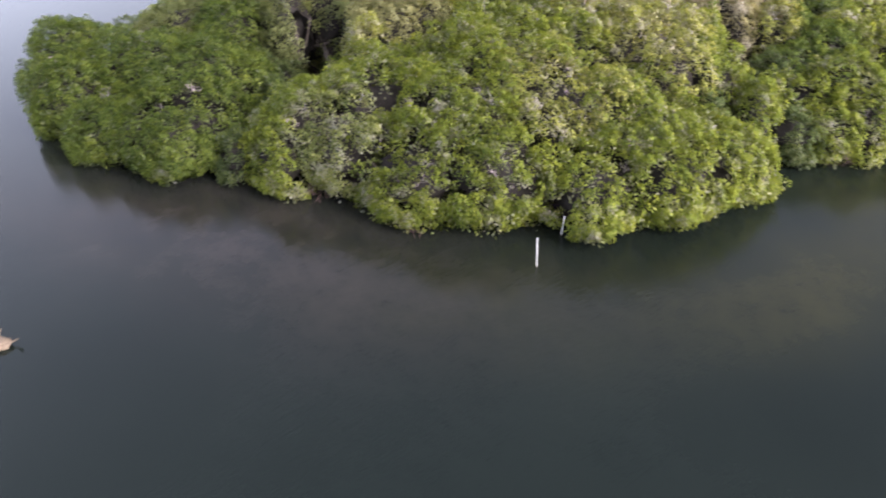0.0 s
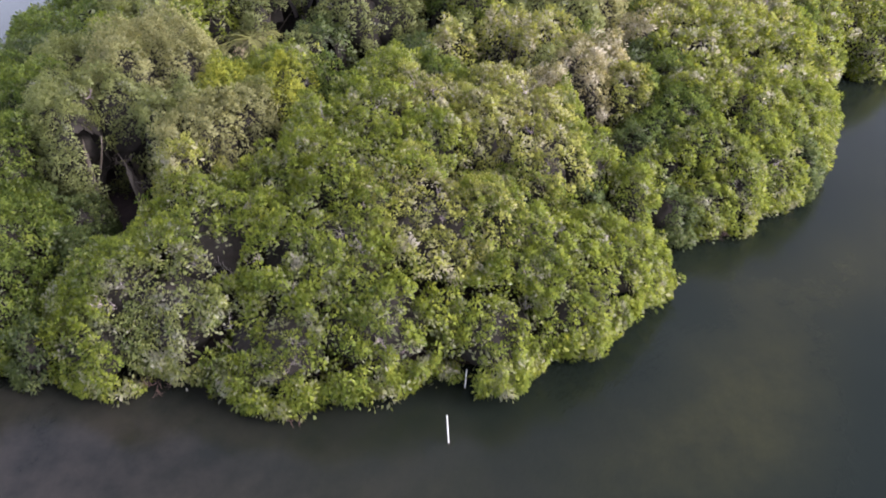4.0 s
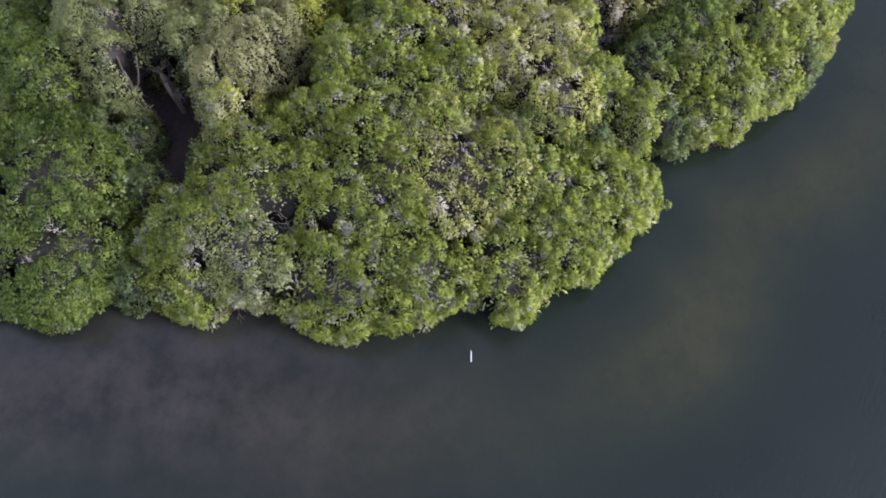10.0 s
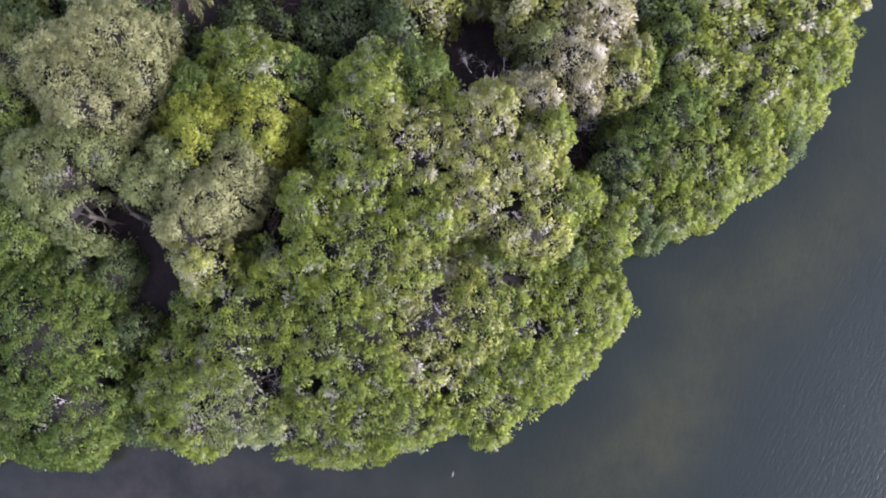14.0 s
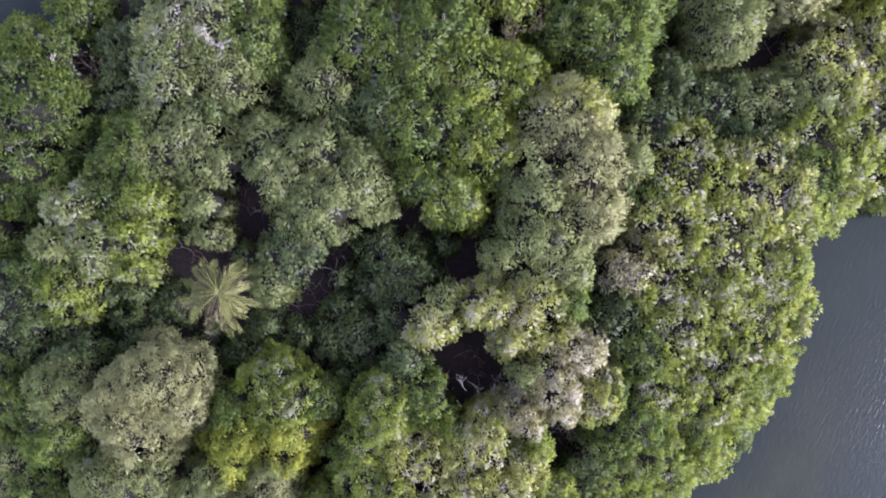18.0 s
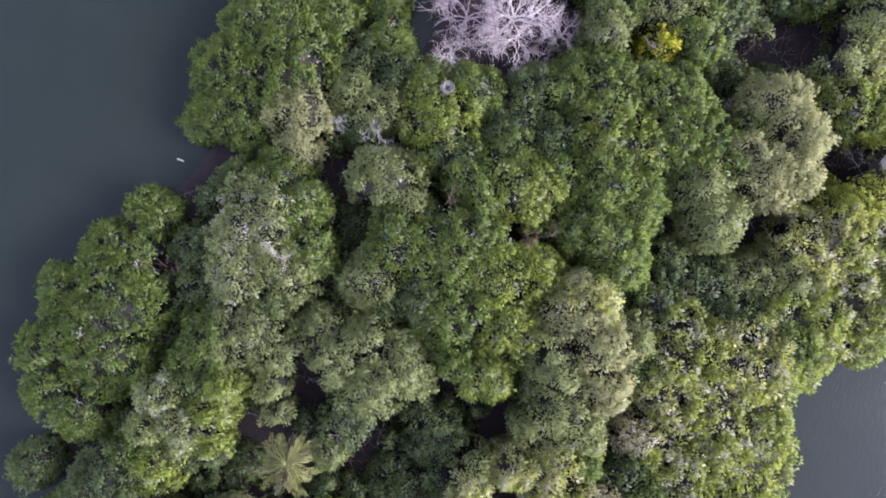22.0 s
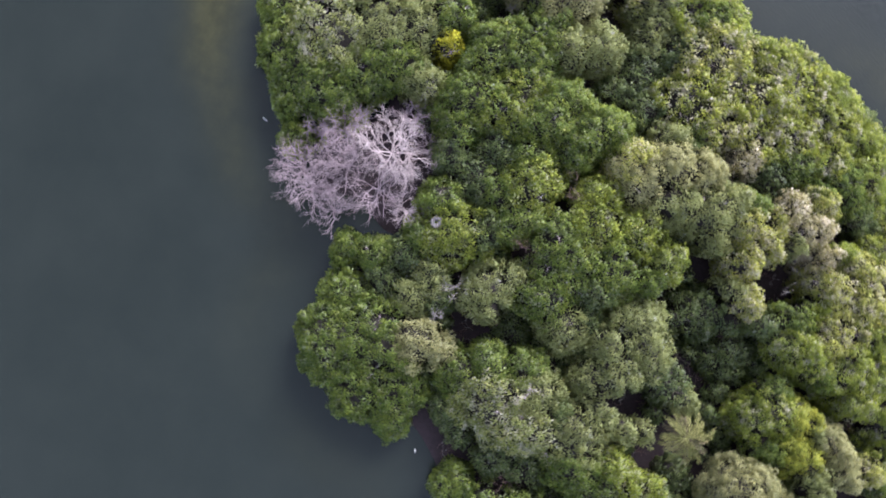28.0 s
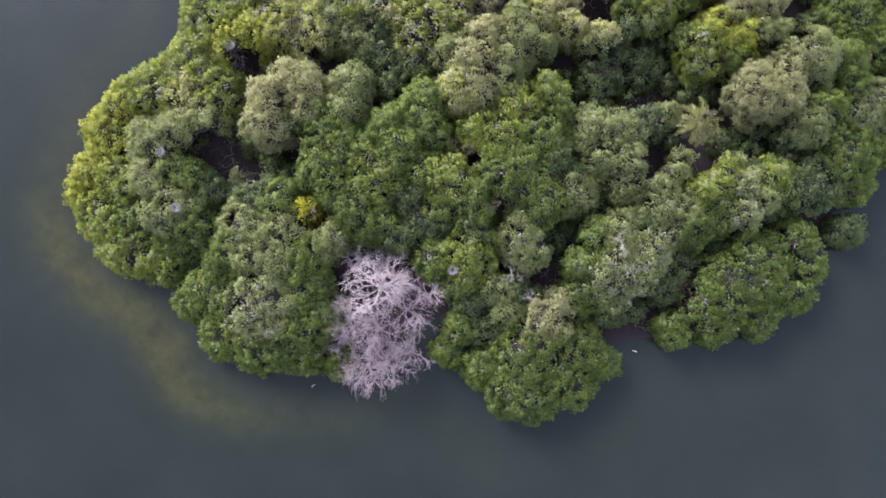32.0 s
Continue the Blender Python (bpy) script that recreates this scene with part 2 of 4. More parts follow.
def tube(points, radii, sides=6):
    """A closed tapering limb along points."""
    pts = np.asarray(points, float)
    radii = np.broadcast_to(np.asarray(radii, float), (len(pts),))
    way = np.gradient(pts, axis=0)
    way /= np.linalg.norm(way, axis=1, keepdims=True) + 1e-9
    ref = np.where(np.abs(way[:, 2:3]) > 0.9, np.array([[1.0, 0, 0]]), np.array([[0, 0, 1.0]]))
    u = np.cross(way, ref)
    u /= np.linalg.norm(u, axis=1, keepdims=True) + 1e-9
    v = np.cross(way, u)
    a = np.linspace(0, 2 * np.pi, sides, endpoint=False)
    ring = np.cos(a)[None, :, None] * u[:, None] + np.sin(a)[None, :, None] * v[:, None]
    verts = (pts[:, None] + radii[:, None, None] * ring).reshape(-1, 3)
    i, j = np.meshgrid(np.arange(len(pts) - 1), np.arange(sides), indexing="ij")
    b = (j + 1) % sides
    faces = np.stack([i * sides + j, i * sides + b, (i + 1) * sides + b, (i + 1) * sides + j], -1).reshape(-1, 4)
    last = (len(pts) - 1) * sides
    cap = [(last, last + q, last + q + 1, last + q + 2) for q in range(1, sides - 2, 2)]
    return verts, np.vstack([faces, cap]) if cap else faces


def joined(pieces):
    verts, faces, base = [], [], 0
    starts = []
    for v, f, *grown in pieces:
        verts.append(v)
        faces.append(f + base)
        if grown and grown[0]:                 # a side twig grows out of its parent's skin
            at_parent = starts[grown[0][0]] + grown[0][1]
            faces.append(np.array([[at_parent, at_parent + 1, base + 1, base]]))
        starts.append(base)
        base += len(v)
    return np.vstack(verts), np.vstack(faces)


def twig_set(rng, start, way, length, radius, depth, pieces, sides=4, kids=3, spread=0.75, up=0.12, grown=None):
    """A branching limb: bent, tapering, with side twigs."""
    n = 5 if depth > 2 else 3 if depth else 2
    pts, d = [np.array(start, float)], np.array(way, float) / np.linalg.norm(way)
    for _ in range(n):
        d = d + rng.normal(0, 0.16, 3) + (0, 0, up * 0.3)
        d /= np.linalg.norm(d)
        pts.append(pts[-1] + d * length / n)
    own = len(pieces)
    pieces.append((*tube(pts, np.linspace(radius, radius * 0.55, n + 1), sides), grown or ((0, 0) if pieces else None)))
    if depth == 0:
        return
    for k in range(kids):
        s = rng.integers(max(1, n - 3), n + 1) if k else n
        side = rng.normal(0, 1, 3)
        side -= side @ d * d
        side /= np.linalg.norm(side) + 1e-9
        w = d + side * spread * rng.uniform(0.7, 1.3) + (0, 0, up)
        twig_set(rng, pts[s], w, length * rng.uniform(0.6, 0.85), radius * 0.65, depth - 1, pieces, 3 if depth < 3 else sides, kids, spread, up, (own, int(s) * sides))


# ---- the trees' plan ----
TREES = []


def tree(x, y, radius, height, kind):
    TREES.append((x, y, radius, height, kind))


HOLES = []


def hole(x, y, radius):
    """A gap in the canopy."""
    HOLES.append((x, y, radius))


# kind: M mangrove, E patched with droppings, D shaded green, O olive, Y yellow-green, G grey-green, T tan, W whitened, P pale with lime, N deep green, L bright yellow
tree(-14.0, -27.2, 1.1, 2.5, "D")
tree(-11.7, -27.2, 1.9, 2.8, "M")
tree(-28.6, -21.3, 2.9, 4.4, "N")
tree(-28.4, -24.4, 1.1, 3.0, "D")
tree(-25.6, -25.1, 2.6, 3.8, "N")
tree(-22.7, -22.2, 3.2, 4.4, "N")
tree(-21.5, -26.4, 2.7, 2.8, "N")
tree(-18.4, -22.7, 3.4, 4.4, "N")
tree(-17.5, -26.2, 3.4, 3.4, "N")
tree(-14.4, -22.8, 1.5, 3.1, "D")
tree(-11.8, -24.6, 2.5, 4.0, "M")
tree(-11.6, -21.6, 1.1, 3.2, "D")
tree(-9.3, -25.7, 2.9, 4.2, "W")
tree(-8.6, -22.5, 2.9, 5.0, "M")
tree(-5.2, -26.7, 2.9, 3.5, "M")
tree(-4.1, -22.8, 3.4, 5.0, "M")
tree(-1.7, -25.7, 3.1, 4.0, "M")
tree(-0.1, -21.5, 3.4, 5.0, "O")
tree(2.4, -25.5, 2.7, 3.3, "M")
tree(3.4, -21.5, 2.9, 4.4, "M")
tree(5.5, -23.7, 2.7, 3.3, "M")
tree(7.4, -21.3, 2.5, 3.2, "M")
tree(-27.6, -17.6, 1.8, 3.1, "D")
tree(-25.6, -19.2, 1.6, 2.8, "D")
tree(-24.0, -15.5, 3.2, 4.4, "G")
tree(-21.4, -18.6, 1.8, 3.2, "G")
tree(-21.2, -16.0, 2.0, 5.0, "N")
tree(-19.6, -17.7, 2.0, 5.4, "N")
tree(-17.6, -19.2, 1.1, 3.0, "D")
tree(-17.5, -15.3, 2.4, 6.5, "G")
tree(-16.4, -17.0, 2.0, 6.1, "G")
tree(-15.6, -19.6, 1.6, 2.8, "D")
tree(-13.0, -15.6, 1.7, 6.0, "G")
tree(-11.5, -17.9, 1.4, 5.9, "T")
tree(-10.6, -19.6, 1.7, 5.6, "O")
tree(-10.3, -16.8, 2.2, 6.3, "T")
tree(-8.9, -15.5, 1.7, 6.1, "T")
tree(-8.4, -19.2, 1.3, 3.3, "D")
tree(-6.1, -19.4, 2.0, 5.6, "M")
tree(-5.5, -16.8, 2.1, 6.1, "M")
tree(-3.1, -15.6, 2.2, 6.3, "M")
tree(-3.1, -19.1, 3.1, 5.6, "M")
tree(-0.3, -17.1, 1.9, 6.0, "M")
tree(2.0, -18.4, 1.1, 2.6, "D")
tree(2.0, -15.9, 2.2, 6.2, "O")
tree(4.4, -17.7, 2.0, 5.8, "O")
tree(6.4, -18.8, 1.1, 3.2, "D")
tree(6.4, -16.6, 2.0, 5.2, "M")
tree(8.6, -17.9, 1.5, 4.2, "M")
tree(8.8, -16.0, 1.3, 2.7, "D")
tree(10.4, -17.2, 1.3, 2.4, "D")
tree(10.9, -15.3, 1.5, 3.2, "M")
tree(12.2, -16.4, 1.2, 2.5, "M")
tree(13.9, -15.6, 1.5, 3.0, "M")
tree(-27.4, -14.0, 2.6, 3.2, "N")
tree(-24.5, -10.5, 3.2, 4.6, "N")
tree(-20.5, -12.7, 1.9, 6.0, "N")
tree(-19.8, -10.1, 2.3, 6.4, "G")
tree(-18.4, -12.8, 1.1, 3.1, "D")
tree(-16.8, -10.1, 1.7, 6.8, "T")
tree(-15.9, -11.8, 2.5, 7.0, "T")
tree(-15.5, -14.4, 1.8, 6.4, "G")
tree(-14.6, -9.4, 2.5, 7.2, "T")
tree(-13.5, -11.0, 1.8, 6.8, "T")
tree(-13.2, -13.2, 1.3, 3.1, "D")
tree(-11.7, -14.8, 1.4, 6.0, "G")
tree(-11.0, -11.3, 1.6, 5.6, "N")
tree(-10.5, -13.3, 2.1, 6.3, "Y")
tree(-8.5, -14.2, 1.2, 5.8, "G")
tree(-8.4, -10.4, 2.7, 6.0, "M")
tree(-7.8, -12.7, 2.3, 6.1, "Y")
tree(-6.1, -10.7, 1.4, 5.6, "N")
tree(-4.8, -9.6, 1.1, 3.1, "D")
tree(-4.3, -13.6, 1.6, 6.0, "N")
tree(-2.9, -12.5, 2.1, 6.2, "M")
tree(-2.6, -11.0, 1.9, 6.0, "M")
tree(-0.6, -14.2, 2.1, 6.2, "O")
tree(-0.3, -10.7, 1.9, 6.1, "N")
tree(0.9, -12.2, 1.4, 5.8, "M")
tree(2.3, -13.3, 1.8, 6.0, "O")
tree(3.2, -12.2, 1.8, 5.9, "O")
tree(4.4, -14.8, 2.0, 6.0, "O")
tree(5.1, -11.5, 1.5, 5.8, "P")
tree(5.3, -9.1, 1.1, 5.8, "G")
tree(5.8, -13.1, 1.4, 5.6, "M")
tree(6.8, -9.6, 1.7, 5.9, "P")
tree(7.3, -11.0, 1.6, 5.7, "P")
tree(9.2, -10.5, 1.5, 5.4, "O")
tree(9.2, -14.3, 1.4, 4.0, "D")
tree(10.3, -10.2, 1.5, 4.8, "N")
tree(10.4, -13.1, 1.6, 4.4, "N")
tree(11.8, -11.9, 1.9, 4.7, "N")
tree(12.8, -14.0, 2.0, 4.2, "M")
tree(13.0, -10.2, 2.0, 4.8, "E")
tree(15.2, -11.9, 2.1, 4.2, "M")
tree(15.7, -14.1, 1.6, 3.3, "M")
tree(16.0, -9.6, 2.2, 4.6, "E")
tree(17.6, -13.2, 1.1, 3.0, "D")
tree(17.8, -11.4, 1.6, 3.4, "M")
tree(18.5, -9.3, 2.1, 4.0, "M")
tree(-29.3, -5.0, 2.7, 3.2, "D")
tree(-27.5, -8.5, 2.8, 3.4, "N")
tree(-23.6, -6.2, 3.1, 4.8, "D")
tree(-21.5, -3.6, 1.5, 5.0, "N")
tree(-20.8, -6.8, 1.4, 3.4, "D")
tree(-20.1, -4.8, 1.8, 5.5, "M")
tree(-19.2, -8.1, 1.5, 5.2, "D")
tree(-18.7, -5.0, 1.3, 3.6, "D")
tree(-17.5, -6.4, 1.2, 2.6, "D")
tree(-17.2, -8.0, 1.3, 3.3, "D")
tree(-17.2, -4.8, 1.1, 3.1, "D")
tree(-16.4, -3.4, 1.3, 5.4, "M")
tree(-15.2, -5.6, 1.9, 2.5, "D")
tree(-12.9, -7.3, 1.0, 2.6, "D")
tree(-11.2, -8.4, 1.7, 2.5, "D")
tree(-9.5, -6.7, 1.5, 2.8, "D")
tree(-8.9, -4.2, 1.6, 4.4, "G")
tree(-7.6, -7.2, 1.3, 2.7, "D")
tree(-7.6, -3.5, 1.2, 3.4, "D")
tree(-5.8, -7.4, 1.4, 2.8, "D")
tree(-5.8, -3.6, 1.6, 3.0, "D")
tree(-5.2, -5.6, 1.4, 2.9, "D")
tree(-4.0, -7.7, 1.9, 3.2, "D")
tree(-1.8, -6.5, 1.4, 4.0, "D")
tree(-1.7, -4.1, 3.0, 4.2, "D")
tree(-1.4, -8.7, 1.6, 5.6, "D")
tree(-0.1, -6.7, 1.8, 6.2, "O")
tree(0.6, -5.2, 1.4, 5.8, "G")
tree(2.9, -5.4, 1.9, 6.5, "O")
tree(4.4, -7.3, 1.6, 6.2, "O")
tree(5.3, -4.1, 1.3, 5.8, "G")
tree(5.5, -5.6, 1.9, 6.3, "O")
tree(6.7, -7.3, 1.4, 5.8, "O")
tree(7.2, -3.3, 1.6, 6.4, "G")
tree(7.6, -5.5, 1.4, 5.6, "N")
tree(8.3, -8.1, 1.6, 6.0, "P")
tree(9.2, -4.4, 1.2, 2.9, "D")
tree(10.2, -6.3, 1.8, 4.6, "D")
tree(11.0, -5.1, 1.5, 4.6, "D")
tree(11.0, -3.6, 1.5, 5.8, "P")
tree(11.8, -8.1, 1.9, 5.0, "N")
tree(13.2, -4.3, 2.5, 5.2, "E")
tree(14.1, -6.9, 2.2, 5.2, "E")
tree(15.9, -4.3, 2.0, 5.2, "E")
tree(18.0, -5.9, 2.9, 4.8, "E")
tree(19.0, -4.5, 2.1, 4.4, "M")
tree(20.3, -3.1, 2.3, 4.2, "M")
tree(20.4, -5.7, 2.0, 3.6, "M")
tree(20.4, -8.0, 1.1, 2.6, "D")
tree(-28.4, 2.9, 2.8, 3.3, "N")
tree(-28.1, 0.0, 2.6, 3.6, "N")
tree(-25.8, -1.5, 3.0, 4.0, "N")
tree(-23.6, 2.0, 3.7, 4.7, "N")
tree(-22.4, -2.0, 1.3, 3.0, "D")
tree(-20.5, -2.3, 1.4, 5.8, "G")
tree(-19.6, -0.3, 2.0, 6.1, "W")
tree(-18.3, -2.3, 1.6, 6.1, "W")
tree(-17.4, 0.6, 2.3, 5.2, "N")
tree(-16.6, -1.7, 1.8, 5.9, "M")
tree(-16.4, 2.9, 2.5, 5.4, "N")
tree(-15.5, 0.4, 1.4, 5.8, "M")
tree(-14.0, -0.8, 1.2, 3.2, "D")
tree(-12.5, 0.2, 1.5, 5.8, "G")
tree(-12.3, -1.6, 1.2, 5.0, "G")
tree(-11.8, 2.4, 2.4, 5.7, "G")
tree(-10.8, -2.8, 1.2, 2.8, "D")
tree(-8.6, 2.0, 2.5, 6.3, "G")
tree(-8.0, -2.2, 2.6, 4.6, "D")
tree(-7.2, 1.2, 1.4, 6.0, "G")
tree(-6.3, 3.0, 1.8, 6.2, "G")
tree(-5.9, 0.2, 2.3, 6.3, "G")
tree(-4.2, 1.1, 2.9, 6.4, "G")
tree(-3.0, -2.0, 1.8, 3.4, "D")
tree(-0.5, 1.3, 2.0, 6.2, "N")
tree(0.8, -2.0, 1.1, 3.2, "D")
tree(1.3, 0.4, 2.3, 6.5, "K")
tree(3.6, -0.8, 1.1, 2.7, "D")
tree(3.9, -2.7, 1.5, 6.2, "G")
tree(5.8, 1.1, 2.3, 7.0, "G")
tree(6.1, -1.9, 2.5, 6.9, "G")
tree(8.7, 2.1, 2.5, 7.2, "T")
tree(8.8, -0.4, 2.1, 6.8, "T")
tree(9.2, -2.8, 1.3, 2.7, "D")
tree(10.3, 0.4, 1.3, 5.0, "D")
tree(10.4, -2.0, 1.1, 2.8, "D")
tree(11.0, 2.6, 1.5, 6.2, "G")
tree(12.0, 0.3, 1.8, 5.0, "N")
tree(12.9, -1.4, 2.2, 5.4, "O")
tree(14.4, 1.6, 2.9, 5.3, "E")
tree(16.4, -2.4, 3.2, 5.2, "E")
tree(18.3, 1.0, 3.0, 5.0, "O")
tree(20.2, 0.8, 1.7, 4.6, "E")
tree(20.7, -0.3, 1.8, 4.2, "M")
tree(21.7, 1.7, 1.9, 4.6, "N")
tree(22.5, 0.0, 2.0, 4.0, "M")
tree(23.8, 1.2, 1.9, 3.2, "M")
tree(26.9, 1.5, 2.1, 3.0, "M")
tree(-26.8, 6.4, 3.0, 3.5, "N")
tree(-25.3, 4.2, 2.7, 4.2, "N")
tree(-22.7, 5.8, 3.2, 4.5, "N")
tree(-21.7, 8.5, 2.3, 3.6, "N")
tree(-19.6, 3.6, 1.5, 2.5, "D")
tree(-18.1, 6.2, 2.0, 3.4, "D")
tree(-14.5, 7.7, 2.4, 5.5, "W")
tree(-14.1, 3.6, 3.0, 5.7, "G")
tree(-13.3, 5.2, 1.9, 4.8, "D")
tree(-11.6, 7.8, 2.5, 5.7, "G")
tree(-10.8, 5.2, 1.1, 2.8, "D")
tree(-9.4, 3.8, 1.8, 5.2, "G")
tree(-8.8, 6.4, 1.6, 2.5, "D")
tree(-8.0, 8.0, 1.1, 2.5, "D")
tree(-7.6, 4.8, 1.2, 3.1, "D")
tree(-5.7, 6.9, 2.4, 5.7, "G")
tree(-4.8, 5.1, 1.6, 5.0, "D")
tree(-2.6, 5.6, 2.0, 6.0, "D")
tree(-1.0, 8.4, 3.0, 6.9, "N")
tree(-0.2, 4.5, 2.7, 6.7, "N")
tree(2.4, 6.8, 2.8, 6.8, "K")
tree(2.8, 3.4, 2.3, 6.6, "K")
tree(5.0, 6.8, 2.0, 6.4, "K")
tree(6.8, 8.0, 1.1, 3.1, "D")
tree(7.1, 4.1, 2.7, 7.2, "T")
tree(8.1, 5.3, 1.9, 6.8, "O")
tree(10.4, 4.8, 1.3, 3.0, "D")
tree(10.6, 7.5, 2.0, 6.2, "N")
tree(12.9, 4.8, 1.9, 4.2, "D")
tree(14.0, 7.3, 2.1, 4.2, "D")
tree(16.3, 5.9, 2.6, 4.0, "D")
tree(18.5, 3.5, 2.3, 4.4, "D")
tree(19.3, 6.1, 2.3, 4.6, "G")
tree(21.7, 6.5, 2.5, 5.0, "G")
tree(22.2, 4.0, 2.6, 4.6, "M")
tree(23.6, 8.3, 3.1, 5.2, "O")
tree(25.2, 4.3, 3.2, 4.4, "E")
tree(26.5, 7.8, 3.0, 4.9, "E")
tree(27.7, 3.1, 2.7, 3.8, "M")
tree(28.9, 6.2, 2.7, 4.4, "M")
tree(31.2, 8.4, 1.2, 2.4, "D")
tree(-23.8, 9.4, 3.0, 3.6, "N")
tree(-20.8, 11.9, 2.8, 3.6, "N")
tree(-17.4, 9.0, 2.1, 3.8, "D")
tree(-16.6, 12.6, 1.7, 3.2, "D")
tree(-15.1, 13.9, 2.1, 3.6, "D")
tree(-13.2, 10.7, 3.1, 5.8, "W")
tree(-11.8, 13.9, 2.1, 4.6, "N")
tree(-10.4, 11.7, 2.5, 5.8, "N")
tree(-9.8, 9.1, 1.8, 5.4, "N")
tree(-7.2, 10.4, 1.8, 2.6, "D")
tree(-6.1, 13.0, 1.6, 5.8, "G")
tree(-4.6, 13.6, 2.8, 6.1, "G")
tree(-3.9, 9.2, 2.5, 6.5, "N")
tree(-3.3, 11.8, 1.8, 6.0, "G")
tree(-1.6, 13.2, 1.1, 3.0, "D")
tree(0.0, 14.7, 2.0, 5.6, "D")
tree(1.1, 9.0, 2.4, 6.7, "N")
tree(1.3, 12.8, 2.6, 6.3, "N")
tree(3.1, 14.6, 2.0, 5.6, "N")
tree(4.3, 12.2, 2.7, 6.5, "K")
tree(5.6, 9.2, 1.4, 2.8, "D")
tree(6.5, 13.0, 2.0, 5.8, "N")
tree(7.8, 10.0, 1.8, 6.2, "N")
tree(9.4, 12.6, 2.7, 6.4, "N")
tree(9.4, 9.1, 2.5, 6.4, "N")
tree(11.6, 11.4, 2.4, 6.3, "N")
tree(15.7, 12.4, 2.1, 6.2, "G")
tree(16.5, 10.2, 2.3, 6.3, "G")
tree(16.6, 14.1, 2.2, 5.9, "N")
tree(18.8, 14.0, 2.1, 6.4, "T")
tree(20.4, 12.8, 2.8, 6.9, "T")
tree(22.0, 15.0, 2.1, 6.8, "T")
tree(24.0, 12.8, 1.4, 2.9, "D")
tree(25.7, 10.6, 2.3, 5.2, "Y")
tree(28.1, 12.9, 2.8, 5.2, "Y")
tree(29.2, 9.6, 1.2, 3.0, "D")
tree(31.8, 11.7, 3.0, 5.0, "M")
tree(-16.8, 18.5, 2.4, 2.9, "N")
tree(-14.3, 18.5, 2.7, 4.0, "N")
tree(-12.8, 16.0, 1.1, 2.8, "D")
tree(-10.4, 16.0, 1.9, 5.0, "T")
tree(-10.3, 18.2, 2.3, 5.2, "T")
tree(-8.4, 16.4, 1.1, 2.5, "D")
tree(-6.9, 19.2, 1.7, 4.6, "G")
tree(-6.6, 17.3, 1.6, 4.0, "D")
tree(-5.7, 15.3, 1.6, 3.0, "D")
tree(-4.7, 18.3, 1.9, 4.6, "G")
tree(-3.8, 20.6, 1.9, 4.2, "D")
tree(-1.8, 20.1, 1.8, 4.8, "N")
tree(-1.2, 17.3, 3.0, 5.5, "K")
tree(1.4, 19.3, 2.4, 5.2, "N")
tree(3.8, 16.4, 2.6, 5.0, "D")
tree(4.9, 19.0, 2.4, 5.0, "D")
tree(6.6, 15.7, 2.3, 5.4, "D")
tree(7.1, 19.1, 2.3, 5.2, "N")
tree(9.9, 18.8, 3.2, 5.8, "N")
tree(10.3, 15.5, 3.1, 6.0, "K")
tree(13.3, 15.1, 2.8, 6.0, "N")
tree(14.3, 18.1, 3.0, 5.9, "N")
tree(15.4, 15.4, 2.8, 5.7, "N")
tree(17.2, 20.0, 1.2, 2.7, "D")
tree(19.0, 15.6, 1.8, 5.6, "N")
tree(19.2, 20.0, 1.7, 2.9, "D")
tree(21.0, 17.2, 2.6, 6.7, "T")
tree(21.6, 20.0, 1.2, 2.7, "D")
tree(24.2, 18.6, 1.6, 2.6, "D")
tree(24.8, 15.6, 2.2, 2.5, "D")
tree(25.9, 20.6, 2.1, 5.6, "G")
tree(26.3, 17.5, 2.2, 5.0, "M")
tree(26.8, 19.5, 1.7, 4.6, "G")
tree(28.6, 17.0, 1.8, 4.8, "M")
tree(28.6, 19.5, 2.3, 5.0, "O")
tree(30.7, 16.4, 2.7, 4.9, "M")
tree(31.9, 20.7, 2.7, 4.8, "M")
tree(-15.5, 21.5, 3.1, 3.6, "N")
tree(-12.1, 24.6, 3.7, 4.3, "N")
tree(-10.9, 21.1, 3.6, 4.5, "N")
tree(-8.0, 24.7, 2.4, 3.6, "N")
tree(-6.1, 21.9, 1.9, 3.6, "D")
tree(-4.5, 25.5, 1.9, 3.2, "N")
tree(-4.2, 23.0, 2.1, 3.6, "N")
tree(8.0, 22.0, 1.4, 2.8, "D")
tree(10.3, 23.2, 2.0, 5.4, "G")
tree(11.2, 25.7, 2.6, 5.6, "N")
tree(13.7, 22.0, 1.6, 5.2, "L")
tree(14.5, 24.6, 2.4, 5.6, "G")
tree(16.2, 22.7, 2.1, 5.2, "N")
tree(17.1, 26.3, 2.8, 5.5, "G")
tree(17.5, 21.7, 1.4, 3.0, "D")
tree(17.9, 24.0, 2.3, 4.6, "D")
tree(20.0, 26.8, 1.1, 3.0, "D")
tree(20.8, 24.9, 1.4, 3.2, "D")
tree(20.9, 22.4, 1.2, 3.6, "G")
tree(22.2, 25.6, 1.7, 4.6, "D")
tree(24.7, 25.6, 2.3, 6.0, "N")
tree(27.5, 22.8, 2.2, 6.3, "G")
tree(28.7, 24.8, 2.4, 6.3, "G")
tree(32.8, 26.7, 2.9, 4.2, "Y")
tree(33.6, 23.7, 2.6, 4.2, "Y")
tree(3.4, 32.0, 2.0, 2.8, "N")
tree(6.6, 29.0, 2.3, 4.2, "N")
tree(7.8, 30.4, 2.8, 4.5, "N")
tree(9.7, 27.9, 2.7, 5.2, "N")
tree(12.0, 31.0, 3.6, 5.4, "W")
tree(13.7, 27.5, 3.4, 6.0, "G")
